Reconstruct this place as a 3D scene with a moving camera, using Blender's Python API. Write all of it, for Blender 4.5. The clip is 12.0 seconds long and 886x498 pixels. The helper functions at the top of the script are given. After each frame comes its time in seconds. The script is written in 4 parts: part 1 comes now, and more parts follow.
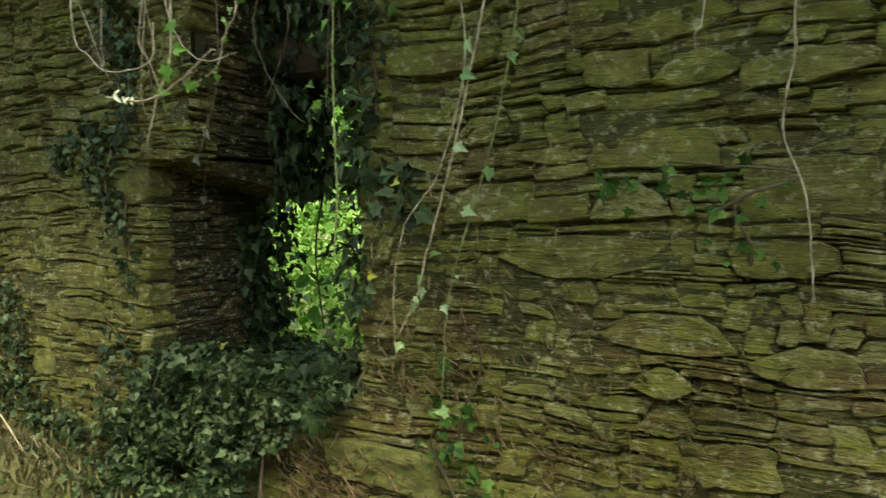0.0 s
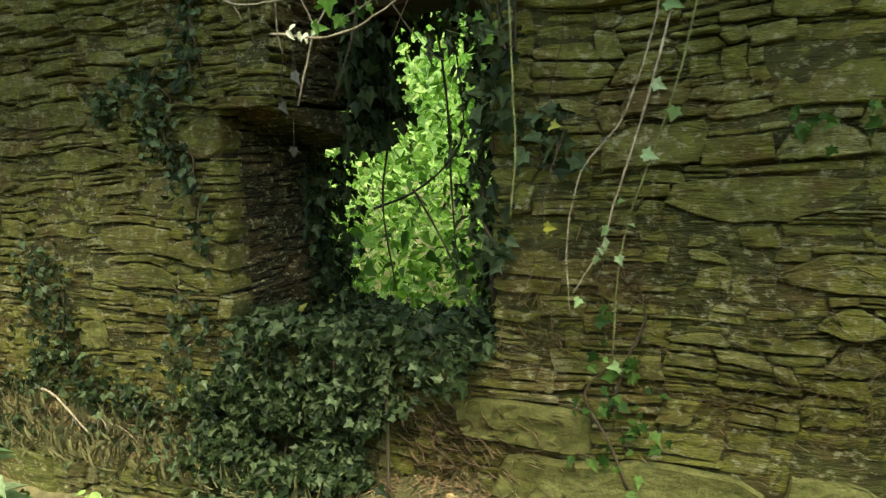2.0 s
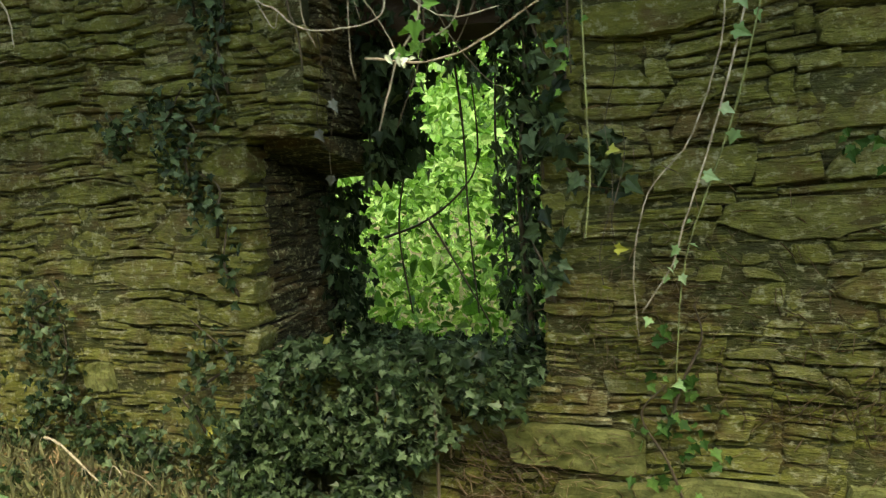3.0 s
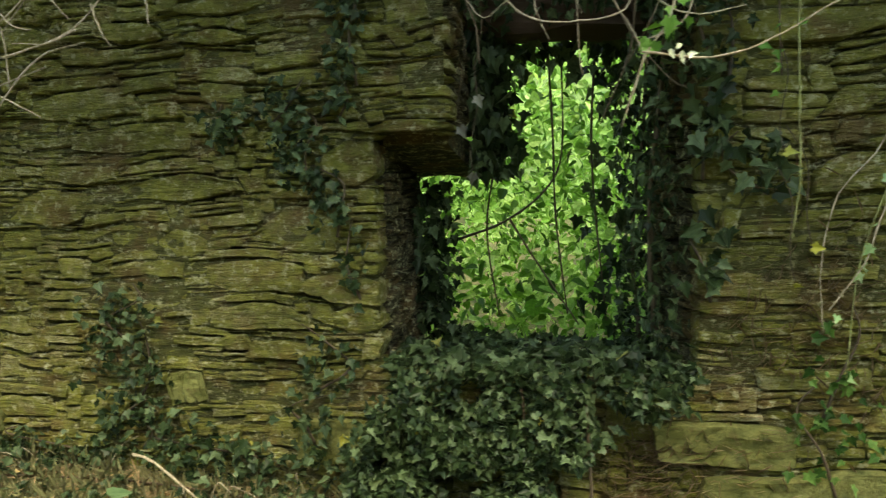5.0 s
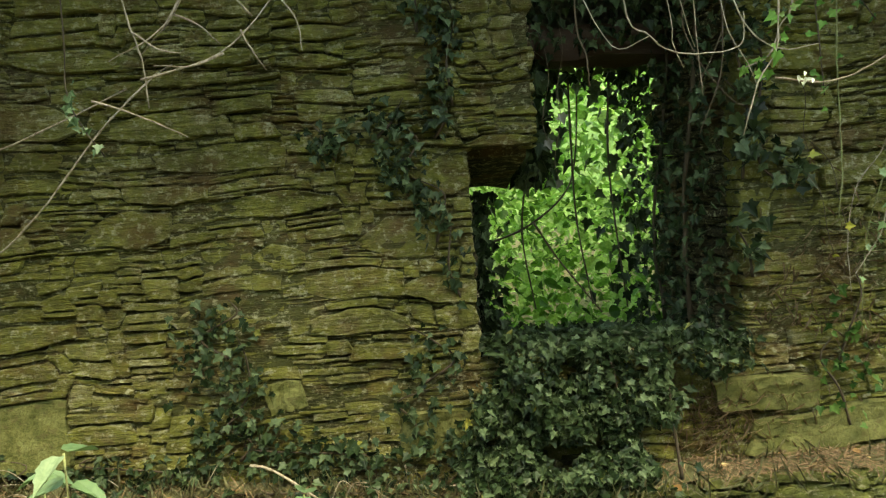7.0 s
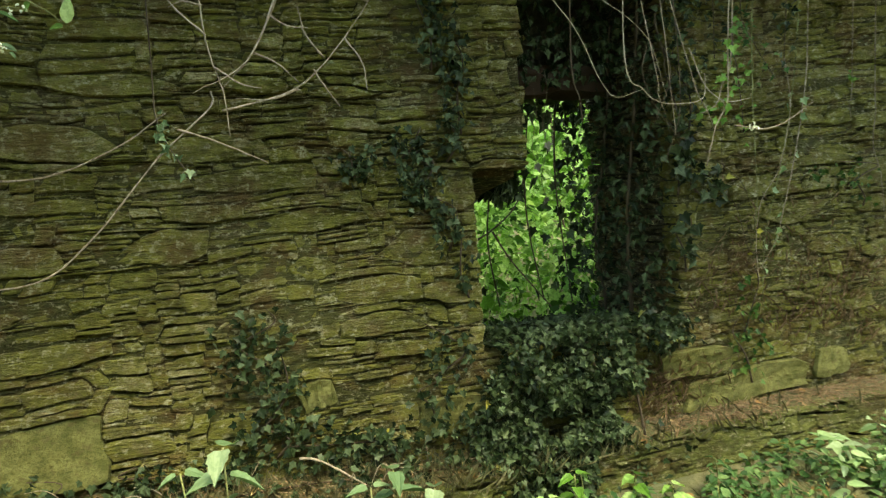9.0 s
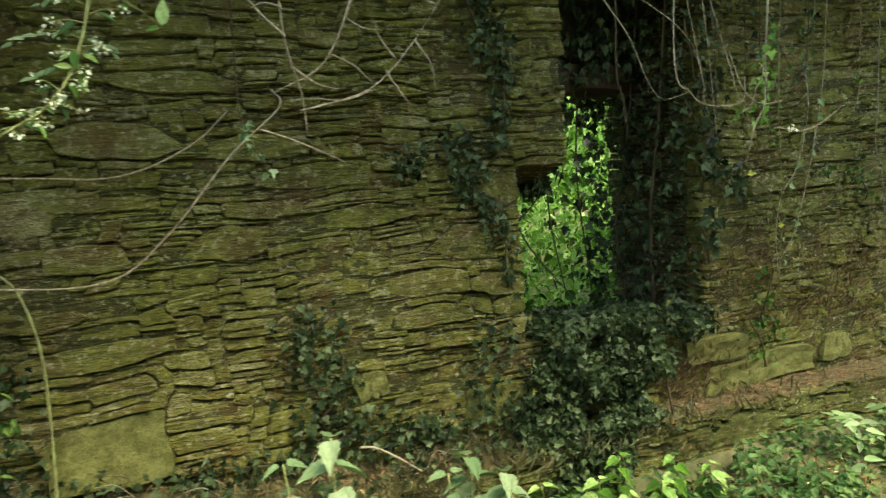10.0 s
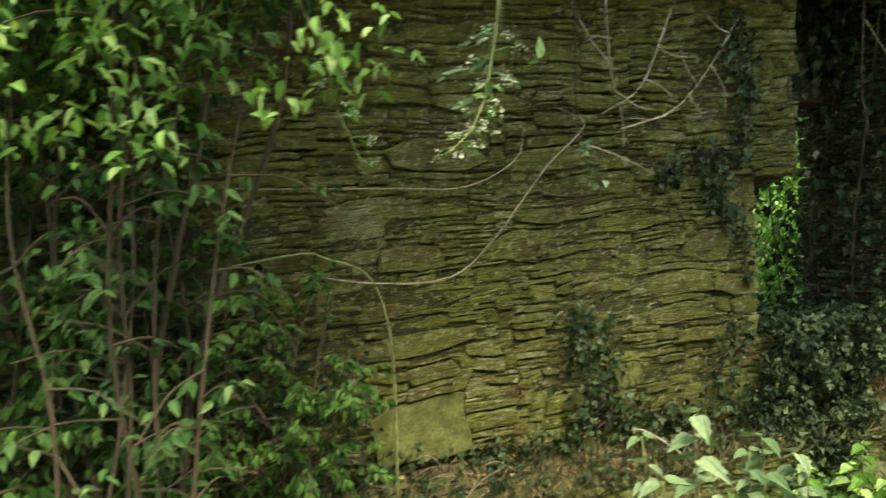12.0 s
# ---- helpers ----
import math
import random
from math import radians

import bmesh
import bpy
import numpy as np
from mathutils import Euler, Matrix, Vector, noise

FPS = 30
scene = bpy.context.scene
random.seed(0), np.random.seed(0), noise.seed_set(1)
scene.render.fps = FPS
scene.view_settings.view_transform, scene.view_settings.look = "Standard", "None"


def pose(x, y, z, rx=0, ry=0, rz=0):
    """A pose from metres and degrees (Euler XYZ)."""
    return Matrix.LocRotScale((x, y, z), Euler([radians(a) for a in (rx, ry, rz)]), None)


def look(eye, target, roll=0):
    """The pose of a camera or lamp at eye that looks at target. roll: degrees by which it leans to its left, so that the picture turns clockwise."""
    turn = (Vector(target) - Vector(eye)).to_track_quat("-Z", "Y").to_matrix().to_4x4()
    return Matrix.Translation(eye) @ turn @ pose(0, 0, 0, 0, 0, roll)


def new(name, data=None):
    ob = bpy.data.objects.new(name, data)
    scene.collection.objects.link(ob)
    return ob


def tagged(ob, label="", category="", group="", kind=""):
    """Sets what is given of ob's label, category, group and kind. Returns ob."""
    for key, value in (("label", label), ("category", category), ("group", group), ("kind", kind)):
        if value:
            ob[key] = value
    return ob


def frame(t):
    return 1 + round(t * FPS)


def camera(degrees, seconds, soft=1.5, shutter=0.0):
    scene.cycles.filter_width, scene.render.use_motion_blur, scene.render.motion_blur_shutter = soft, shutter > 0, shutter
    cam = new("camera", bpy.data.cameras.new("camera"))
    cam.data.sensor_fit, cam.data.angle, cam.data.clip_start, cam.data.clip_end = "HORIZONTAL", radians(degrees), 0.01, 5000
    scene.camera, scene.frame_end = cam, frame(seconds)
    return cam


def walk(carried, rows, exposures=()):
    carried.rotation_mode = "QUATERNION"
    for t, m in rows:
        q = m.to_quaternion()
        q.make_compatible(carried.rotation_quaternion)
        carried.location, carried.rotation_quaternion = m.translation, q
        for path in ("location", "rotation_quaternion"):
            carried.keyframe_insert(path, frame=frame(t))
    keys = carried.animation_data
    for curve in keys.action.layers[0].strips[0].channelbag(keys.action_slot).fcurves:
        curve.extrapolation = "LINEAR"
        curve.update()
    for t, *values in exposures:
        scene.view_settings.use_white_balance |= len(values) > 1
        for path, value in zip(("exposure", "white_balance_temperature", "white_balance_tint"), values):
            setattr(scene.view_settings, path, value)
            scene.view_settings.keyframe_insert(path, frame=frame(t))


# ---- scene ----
cam = camera(69.1, 12.0, soft=1.2, shutter=0.5)
PATH = [
    (0, (2.399, -1.815, 1.389), (1.446, -0.06, 1.271), 0.2),
    (0.5, (2.236, -1.916, 1.404), (1.296, -0.155, 1.279), -0.1),
    (1, (2.096, -1.957, 1.394), (1.172, -0.191, 1.227), 0.6),
    (1.5, (1.93, -1.969, 1.382), (1.103, -0.161, 1.157), -0.7),
    (2, (1.751, -1.97, 1.405), (0.974, -0.15, 1.113), -1.6),
    (2.5, (1.619, -1.99, 1.412), (0.866, -0.157, 1.142), -1.4),
    (2.7, (1.539, -2.03, 1.397), (0.857, -0.165, 1.159), -2.0),
    (4.3, (0.983, -2.168, 1.401), (0.477, -0.239, 1.249), -2.6),
    (4.5, (0.901, -2.18, 1.386), (0.456, -0.237, 1.224), -2.0),
    (5, (0.666, -2.228, 1.405), (0.29, -0.274, 1.208), -1.6),
    (5.5, (0.477, -2.303, 1.39), (0.158, -0.336, 1.228), -1.6),
    (6, (0.237, -2.454, 1.398), (0.09, -0.465, 1.242), -1.2),
    (6.5, (0.015, -2.537, 1.407), (-0.091, -0.545, 1.262), -1.8),
    (7, (-0.212, -2.578, 1.394), (-0.144, -0.585, 1.243), -3.8),
    (7.5, (-0.398, -2.608, 1.443), (-0.199, -0.627, 1.254), -2.3),
    (7.7, (-0.492, -2.637, 1.432), (-0.218, -0.663, 1.264), -2.2),
    (9.3, (-1.112, -2.873, 1.51), (-0.452, -0.995, 1.321), -4.3),
    (9.5, (-1.19, -2.868, 1.518), (-0.469, -1.014, 1.309), -4.2),
    (10, (-1.411, -2.822, 1.57), (-0.743, -0.95, 1.348), -4.0),
    (10.5, (-1.686, -2.84, 1.575), (-0.934, -0.999, 1.359), -4.8),
    (11, (-1.993, -2.897, 1.62), (-1.264, -1.043, 1.447), -6.0),
    (11.5, (-2.231, -2.859, 1.637), (-1.639, -0.955, 1.491), -5.9),
    (12, (-2.536, -2.789, 1.673), (-1.979, -0.879, 1.468), -3.9),
]
walk(cam, [(t, look(eye, target, roll)) for t, eye, target, roll in PATH],
     exposures=[(0, 3.2, 9400, -2), (12, 3.2, 9400, -2)])

# ---- light ----
world = bpy.data.worlds.new("sky")
scene.world = world
world.use_nodes = True
sky = world.node_tree.nodes.new("ShaderNodeTexSky")
sky.sky_type = "NISHITA"
sky.sun_disc = False
sky.sun_elevation = radians(62)
sky.sun_rotation = radians(158)
world.node_tree.links.new(sky.outputs[0], world.node_tree.nodes["Background"].inputs[0])
world.node_tree.nodes["Background"].inputs[1].default_value = 0.15
sun = new("sun", bpy.data.lights.new("sun", "SUN"))
sun.data.energy, sun.data.angle, sun.data.color = 1.05, radians(30), (1.0, 0.98, 0.88)
sun.matrix_world = look((2.0, -5.0, 10.0), (0, 0, 0))


# ---- materials ----
def nodes_of(name):
    mat = bpy.data.materials.new(name)
    mat.use_nodes = True
    nt = mat.node_tree
    return mat, nt, nt.nodes["Principled BSDF"]


def add(nt, kind, **values):
    n = nt.nodes.new(kind)
    for k, v in values.items():
        n.inputs[k].default_value = v
    return n


def place_coords(nt, scale):
    geo = nt.nodes.new("ShaderNodeNewGeometry")
    mp = nt.nodes.new("ShaderNodeMapping")
    mp.inputs["Scale"].default_value = scale
    nt.links.new(geo.outputs["Position"], mp.inputs["Vector"])
    return mp.outputs["Vector"]


def noise_tex(nt, vec, scale, detail=4.0, rough=0.6):
    n = add(nt, "ShaderNodeTexNoise", Scale=scale, Detail=detail, Roughness=rough)
    nt.links.new(vec, n.inputs["Vector"])
    return n.outputs["Fac"]


def ramp(nt, fac, stops):
    r = nt.nodes.new("ShaderNodeValToRGB")
    els = r.color_ramp.elements
    while len(els) < len(stops):
        els.new(0.5)
    for e, (p, c) in zip(els, stops):
        e.position, e.color = p, (*c, 1) if len(c) == 3 else c
    nt.links.new(fac, r.inputs["Fac"])
    return r.outputs["Color"]


def blend(nt, fac, a, b, mode="MIX"):
    m = nt.nodes.new("ShaderNodeMix")
    m.data_type, m.blend_type = "RGBA", mode
    for sock, v in ((m.inputs["Factor"], fac), (m.inputs["A"], a), (m.inputs["B"], b)):
        if isinstance(v, bpy.types.NodeSocket):
            nt.links.new(v, sock)
        elif isinstance(v, tuple):
            sock.default_value = (*v, 1)
        else:
            sock.default_value = v
    return m.outputs["Result"]


def arith(nt, op, a, b):
    m = nt.nodes.new("ShaderNodeMath")
    m.operation = op
    for sock, v in zip(m.inputs, (a, b)):
        if isinstance(v, bpy.types.NodeSocket):
            nt.links.new(v, sock)
        else:
            sock.default_value = v
    return m.outputs[0]


def bump(nt, bsdf, height, strength, distance):
    b = add(nt, "ShaderNodeBump", Strength=strength, Distance=distance)
    nt.links.new(height, b.inputs["Height"])
    nt.links.new(b.outputs["Normal"], bsdf.inputs["Normal"])


def each_random(nt):
    geo = nt.nodes.new("ShaderNodeNewGeometry")
    info = nt.nodes.new("ShaderNodeObjectInfo")
    total = arith(nt, "ADD", geo.outputs["Random Per Island"], info.outputs["Random"])
    return arith(nt, "FRACT", total, 0.0)


def stone_material(name, low, mid, high, moss, moss_amount, relief=0.7):
    mat, nt, b = nodes_of(name)
    rnd = each_random(nt)
    brown = tuple(v * k for v, k in zip(mid, (0.8, 0.62, 0.5)))
    base = ramp(nt, rnd, [(0.0, low), (0.25, mid), (0.5, brown), (0.8, high), (1.0, mid)])
    wob = noise_tex(nt, place_coords(nt, (1, 1, 1.6)), 17, 5, 0.65)
    strata = noise_tex(nt, place_coords(nt, (1, 1, 3.2)), 20, 7, 0.72)
    layers = noise_tex(nt, place_coords(nt, (1, 1, 8)), 7, 5, 0.65)
    fine = noise_tex(nt, place_coords(nt, (1, 1, 1.2)), 120, 5, 0.75)
    broad = noise_tex(nt, place_coords(nt, (1, 1, 1)), 2.1, 4, 0.6)
    patch = noise_tex(nt, place_coords(nt, (1, 1, 1.2)), 12, 7, 0.72)
    c = blend(nt, ramp(nt, strata, [(0.36, (1, 1, 1)), (0.58, (0, 0, 0))]), base, blend(nt, 1.0, base, (0.5, 0.46, 0.38), "MULTIPLY"))
    # dark cracks and pale streaks paint crevice shade and lit lips along the layers
    c = blend(nt, ramp(nt, layers, [(0.37, (0.6, 0.6, 0.6)), (0.42, (0, 0, 0))]), c, (0.05, 0.04, 0.017))
    c = blend(nt, ramp(nt, layers, [(0.56, (0, 0, 0)), (0.62, (0.55, 0.55, 0.55)), (0.66, (0, 0, 0))]), c, (0.44, 0.41, 0.23))
    thin = noise_tex(nt, place_coords(nt, (1, 1, 9)), 13, 4, 0.6)
    c = blend(nt, ramp(nt, thin, [(0.465, (0, 0, 0)), (0.475, (0.5, 0.5, 0.5)), (0.488, (0.5, 0.5, 0.5)), (0.50, (0, 0, 0))]), c, (0.05, 0.04, 0.017))
    c = blend(nt, ramp(nt, thin, [(0.51, (0, 0, 0)), (0.53, (0.5, 0.5, 0.5)), (0.57, (0, 0, 0))]), c, (0.46, 0.43, 0.22))
    c = blend(nt, ramp(nt, fine, [(0.38, (0.6, 0.6, 0.6)), (0.55, (0, 0, 0))]), c, (0.05, 0.042, 0.018))
    green = ramp(nt, arith(nt, "ADD", arith(nt, "MULTIPLY", broad, 0.6), arith(nt, "MULTIPLY", patch, 0.5)),
                 [(0.42, (0, 0, 0)), (0.55, (moss_amount,) * 3)])
    c = blend(nt, green, c, blend(nt, ramp(nt, wob, [(0.35, (0, 0, 0)), (0.62, (1, 1, 1))]), blend(nt, 1.0, moss, (0.45, 0.45, 0.5), "MULTIPLY"), moss))
    rust = ramp(nt, noise_tex(nt, place_coords(nt, (1, 1, 1.5)), 3.7, 5, 0.65), [(0.51, (0, 0, 0)), (0.64, (0.7, 0.7, 0.7))])
    c = blend(nt, rust, c, (0.15, 0.09, 0.03))
    # pale specks: lichen, together with bright lit edges put into the colour
    lichen_glints = ramp(nt, noise_tex(nt, place_coords(nt, (1, 1, 1.4)), 30, 6, 0.7), [(0.54, (0, 0, 0)), (0.64, (0.7, 0.7, 0.7))])
    c = blend(nt, lichen_glints, c, (0.50, 0.48, 0.29))
    # broad dark patches: mossy stain, and dappled shade painted with it
    stain_dapple = arith(nt, "ADD", arith(nt, "MULTIPLY", noise_tex(nt, place_coords(nt, (1, 1, 1.5)), 1.5, 4, 0.6), 0.7), arith(nt, "MULTIPLY", patch, 0.3))
    stain_dapple = ramp(nt, stain_dapple, [(0.48, (0, 0, 0)), (0.60, (0.7, 0.7, 0.7))])
    c = blend(nt, stain_dapple, c, blend(nt, 1.0, c, (0.46, 0.46, 0.34), "MULTIPLY"))
    nt.links.new(c, b.inputs["Base Color"])
    b.inputs["Roughness"].default_value = 0.85
    b.inputs["Specular IOR Level"].default_value = 0.25
    steps = ramp(nt, layers, [(0.40, (0, 0, 0)), (0.46, (1, 1, 1))])
    height = arith(nt, "ADD", arith(nt, "ADD", strata, arith(nt, "MULTIPLY", fine, 0.4)), arith(nt, "MULTIPLY", arith(nt, "ADD", steps, ramp(nt, thin, [(0.47, (0, 0, 0)), (0.51, (1, 1, 1))])), 0.35))
    height = arith(nt, "ADD", height, arith(nt, "MULTIPLY", wob, 1.5))
    bump(nt, b, height, relief, 0.04)
    return mat


def soil_material(name, a, b_, scale, relief=0.8):
    mat, nt, b = nodes_of(name)
    n1 = noise_tex(nt, place_coords(nt, (1, 1, 1)), scale, 6, 0.7)
    n2 = noise_tex(nt, place_coords(nt, (1, 1, 1)), 1.7, 3, 0.5)
    c = blend(nt, ramp(nt, n1, [(0.35, (0, 0, 0)), (0.65, (1, 1, 1))]), a, b_)
    c = blend(nt, ramp(nt, n2, [(0.4, (0, 0, 0)), (0.65, (0.6, 0.6, 0.6))]), c, (0.05, 0.07, 0.02))
    nt.links.new(c, b.inputs["Base Color"])
    b.inputs["Roughness"].default_value = 0.95
    bump(nt, b, n1, relief, 0.03)
    return mat


def moss_material(name, a, b_, bare):
    """A face all grown over with short moss, worn to the stone in small spots."""
    mat, nt, b = nodes_of(name)
    fine = noise_tex(nt, place_coords(nt, (1, 1, 1)), 90, 6, 0.7)
    mid = noise_tex(nt, place_coords(nt, (1, 1, 1.4)), 11, 5, 0.65)
    c = blend(nt, ramp(nt, mid, [(0.38, (0, 0, 0)), (0.62, (1, 1, 1))]), a, b_)
    c = blend(nt, ramp(nt, fine, [(0.36, (0.55, 0.55, 0.55)), (0.52, (0, 0, 0))]), c, blend(nt, 1.0, a, (0.5, 0.5, 0.5), "MULTIPLY"))
    spots = noise_tex(nt, place_coords(nt, (1, 1, 1.3)), 22, 4, 0.6)
    c = blend(nt, ramp(nt, spots, [(0.57, (0, 0, 0)), (0.66, (0.8, 0.8, 0.8))]), c, bare)
    nt.links.new(c, b.inputs["Base Color"])
    b.inputs["Roughness"].default_value = 0.95
    b.inputs["Specular IOR Level"].default_value = 0.15
    bump(nt, b, arith(nt, "ADD", mid, arith(nt, "MULTIPLY", fine, 0.5)), 0.8, 0.02)
    return mat


def wood_material(name, a, b_, along):
    mat, nt, b = nodes_of(name)
    grain = noise_tex(nt, place_coords(nt, along), 30, 5, 0.6)
    c = blend(nt, each_random(nt), a, b_)
    c = blend(nt, ramp(nt, grain, [(0.35, (0.7, 0.7, 0.7)), (0.6, (0, 0, 0))]), c, (0.05, 0.03, 0.015))
    nt.links.new(c, b.inputs["Base Color"])
    b.inputs["Roughness"].default_value = 0.85
    bump(nt, b, grain, 0.6, 0.006)
    return mat


def leaf_material(name, dark, mid, light, gloss, through_part, odd=None):
    mat, nt, b = nodes_of(name)
    rnd = each_random(nt)
    stops = [(0.0, dark), (0.5, mid), (0.93, light)]
    if odd:
        stops += [(0.995, light), (0.998, odd)]
    c = ramp(nt, rnd, stops)
    vein = noise_tex(nt, place_coords(nt, (1, 1, 1)), 70, 3, 0.5)
    c = blend(nt, ramp(nt, vein, [(0.4, (0.35, 0.35, 0.35)), (0.6, (0, 0, 0))]), c, dark)
    nt.links.new(c, b.inputs["Base Color"])
    b.inputs["Roughness"].default_value = gloss
    b.inputs["Specular IOR Level"].default_value = 0.1
    bump(nt, b, vein, 0.3, 0.004)
    tr = nt.nodes.new("ShaderNodeBsdfTranslucent")
    nt.links.new(blend(nt, 1.0, c, (1.1, 1.15, 0.75), "MULTIPLY"), tr.inputs["Color"])
    mix = add(nt, "ShaderNodeMixShader", Fac=through_part)
    nt.links.new(b.outputs[0], mix.inputs[1])
    nt.links.new(tr.outputs[0], mix.inputs[2])
    nt.links.new(mix.outputs[0], nt.nodes["Material Output"].inputs["Surface"])
    return mat


STONE = stone_material("slate", (0.17, 0.14, 0.058), (0.33, 0.29, 0.125), (0.64, 0.58, 0.32), (0.25, 0.26, 0.04), 0.8, 1.0)
MOSS_BLOCK = moss_material("mossy_block", (0.08, 0.085, 0.024), (0.165, 0.165, 0.06), (0.09, 0.078, 0.03))
FOOTING = stone_material("mossy_footing", (0.17, 0.15, 0.06), (0.28, 0.26, 0.11), (0.45, 0.42, 0.22), (0.21, 0.235, 0.06), 1.0, 1.0)
YELLOW = leaf_material("yellowed_leaf", (0.28, 0.28, 0.05), (0.38, 0.38, 0.08), (0.46, 0.46, 0.15), 0.5, 0.3)
WITHERED = leaf_material("withered_leaf", (0.05, 0.05, 0.04), (0.12, 0.12, 0.10), (0.20, 0.20, 0.17), 0.6, 0.15)
# brown stone of the reveals, the opening's shade darkened into its colour
SHADE_STONE = stone_material("shade_toned_reveal_stone", (0.025, 0.017, 0.008), (0.045, 0.03, 0.013), (0.08, 0.055, 0.022), (0.035, 0.035, 0.012), 0.5)
# packing earth kept near-black: the shade of gaps and cavity is in the colour
CORE = soil_material("shade_dark_earth", (0.018, 0.014, 0.008), (0.045, 0.036, 0.02), 30)
EARTH = stone_material("joint_earth", (0.085, 0.07, 0.027), (0.12, 0.10, 0.038), (0.17, 0.145, 0.058), (0.105, 0.115, 0.024), 0.85, 1.0)
SOIL = soil_material("leaf_mould", (0.09, 0.08, 0.03), (0.19, 0.165, 0.07), 60)
GROUND = soil_material("woodland_floor", (0.085, 0.08, 0.033), (0.19, 0.17, 0.085), 25)
# reddish-brown timber, darkened so the cavity's shade lies in the colour
TIMBER = wood_material("shade_dark_timber", (0.026, 0.012, 0.006), (0.036, 0.017, 0.008), (1, 6, 6))
TWIG = wood_material("dry_twig", (0.40, 0.34, 0.24), (0.26, 0.21, 0.14), (3, 3, 1))
STEM = wood_material("brown_stem", (0.035, 0.024, 0.012), (0.07, 0.05, 0.026), (3, 3, 1))
GREEN_STEM = wood_material("green_stem", (0.16, 0.20, 0.06), (0.24, 0.26, 0.10), (3, 3, 1))
DOCK = leaf_material("dock_leaf", (0.12, 0.20, 0.08), (0.22, 0.33, 0.15), (0.26, 0.34, 0.20), 0.45, 0.2)
DRY = wood_material("dry_needles", (0.34, 0.235, 0.125), (0.20, 0.13, 0.065), (2, 2, 2))
STRAW = wood_material("dry_straw", (0.19, 0.18, 0.08), (0.11, 0.125, 0.045), (2, 2, 2))
IVY = leaf_material("ivy_leaf", (0.008, 0.016, 0.006), (0.022, 0.038, 0.014), (0.085, 0.12, 0.058), 0.35, 0.08, (0.24, 0.22, 0.04))
IVY_YOUNG = leaf_material("young_ivy_leaf", (0.07, 0.16, 0.035), (0.12, 0.26, 0.05), (0.20, 0.34, 0.09), 0.4, 0.3)
HERB = leaf_material("herb_leaf", (0.024, 0.062, 0.02), (0.058, 0.13, 0.042), (0.15, 0.24, 0.09), 0.5, 0.35)
SHRUB = leaf_material("shrub_leaf", (0.014, 0.038, 0.009), (0.04, 0.095, 0.02), (0.11, 0.20, 0.05), 0.45, 0.3)
# leaf colours raised so that sunlight is part of the base colour
BRIGHT = leaf_material("painted_sun_leaf", (0.014, 0.045, 0.008), (0.14, 0.30, 0.055), (0.42, 0.60, 0.23), 0.3, 0.45)
# lighter copy of the shrub leaf, with the light on it in the colour
YOUNG_LIT = leaf_material("lit_young_leaf", (0.05, 0.12, 0.025), (0.15, 0.29, 0.07), (0.36, 0.50, 0.20), 0.45, 0.45)
PALE = leaf_material("pale_bud", (0.48, 0.52, 0.36), (0.62, 0.66, 0.48), (0.76, 0.78, 0.62), 0.5, 0.25)
NETTLE = leaf_material("nettle_leaf", (0.06, 0.11, 0.05), (0.11, 0.175, 0.085), (0.19, 0.25, 0.145), 0.5, 0.2)
FALLEN = leaf_material("fallen_leaf", (0.14, 0.075, 0.025), (0.34, 0.21, 0.09), (0.52, 0.40, 0.20), 0.6, 0.15)


# ---- building helpers ----
def solid(name, verts, faces, mat, parent=None, label="", kind="", smooth=False):
    me = bpy.data.meshes.new(name)
    me.from_pydata([tuple(v) for v in verts], [], faces)
    me.materials.append(mat)
    if smooth:
        me.polygons.foreach_set("use_smooth", [True] * len(me.polygons))
    me.update()
    ob = new(name, me)
    if parent:
        ob.parent = parent
    return tagged(ob, label=label, kind=kind)


def part(name, bm, mat, parent, label=""):
    me = bpy.data.meshes.new(name)
    bm.to_mesh(me)
    bm.free()
    me.materials.append(mat)
    ob = new(name, me)
    ob.parent = parent
    return tagged(ob, label=label)


def spline(points, steps=5):
    P = [Vector(p) for p in points]
    P = [P[0] * 2 - P[1]] + P + [P[-1] * 2 - P[-2]]
    out = []
    for i in range(1, len(P) - 2):
        a, b, c, d = P[i - 1:i + 3]
        for s in range(steps):
            t = s / steps
            out.append(0.5 * (2 * b + (c - a) * t + (2 * a - 5 * b + 4 * c - d) * t * t + (3 * b - a - 3 * c + d) * t ** 3))
    return out + [P[-2]]


def tube_data(points, r0, r1, sides=6, wobble=0.0, steps=5):
    pts = spline(points, steps)
    V, F = [], []
    for i, p in enumerate(pts):
        f = i / (len(pts) - 1)
        d = (pts[min(i + 1, len(pts) - 1)] - pts[max(i - 1, 0)]).normalized()
        side = d.cross(Vector((0.31, 0.9, 0.17))).normalized()
        up = d.cross(side)
        r = (r0 + (r1 - r0) * f) * (1 + 0.18 * math.sin(i * 2.1))
        q = p + Vector((random.uniform(-1, 1), random.uniform(-1, 1), random.uniform(-1, 1))) * wobble
        for k in range(sides):
            a = 2 * math.pi * k / sides
            V.append(q + side * (r * math.cos(a)) + up * (r * math.sin(a)))
    for i in range(len(pts) - 1):
        for k in range(sides):
            a, b = i * sides + k, i * sides + (k + 1) % sides
            F.append((a, b, b + sides, a + sides))
    F.append(tuple(range(sides))[::-1])
    F.append(tuple(len(V) - sides + k for k in range(sides)))
    return V, F


def tube(name, points, r0, r1, mat, parent=None, label="", wobble=0.0):
    V, F = tube_data(points, r0, r1, wobble=wobble)
    return solid(name, V, F, mat, parent, label, smooth=True)


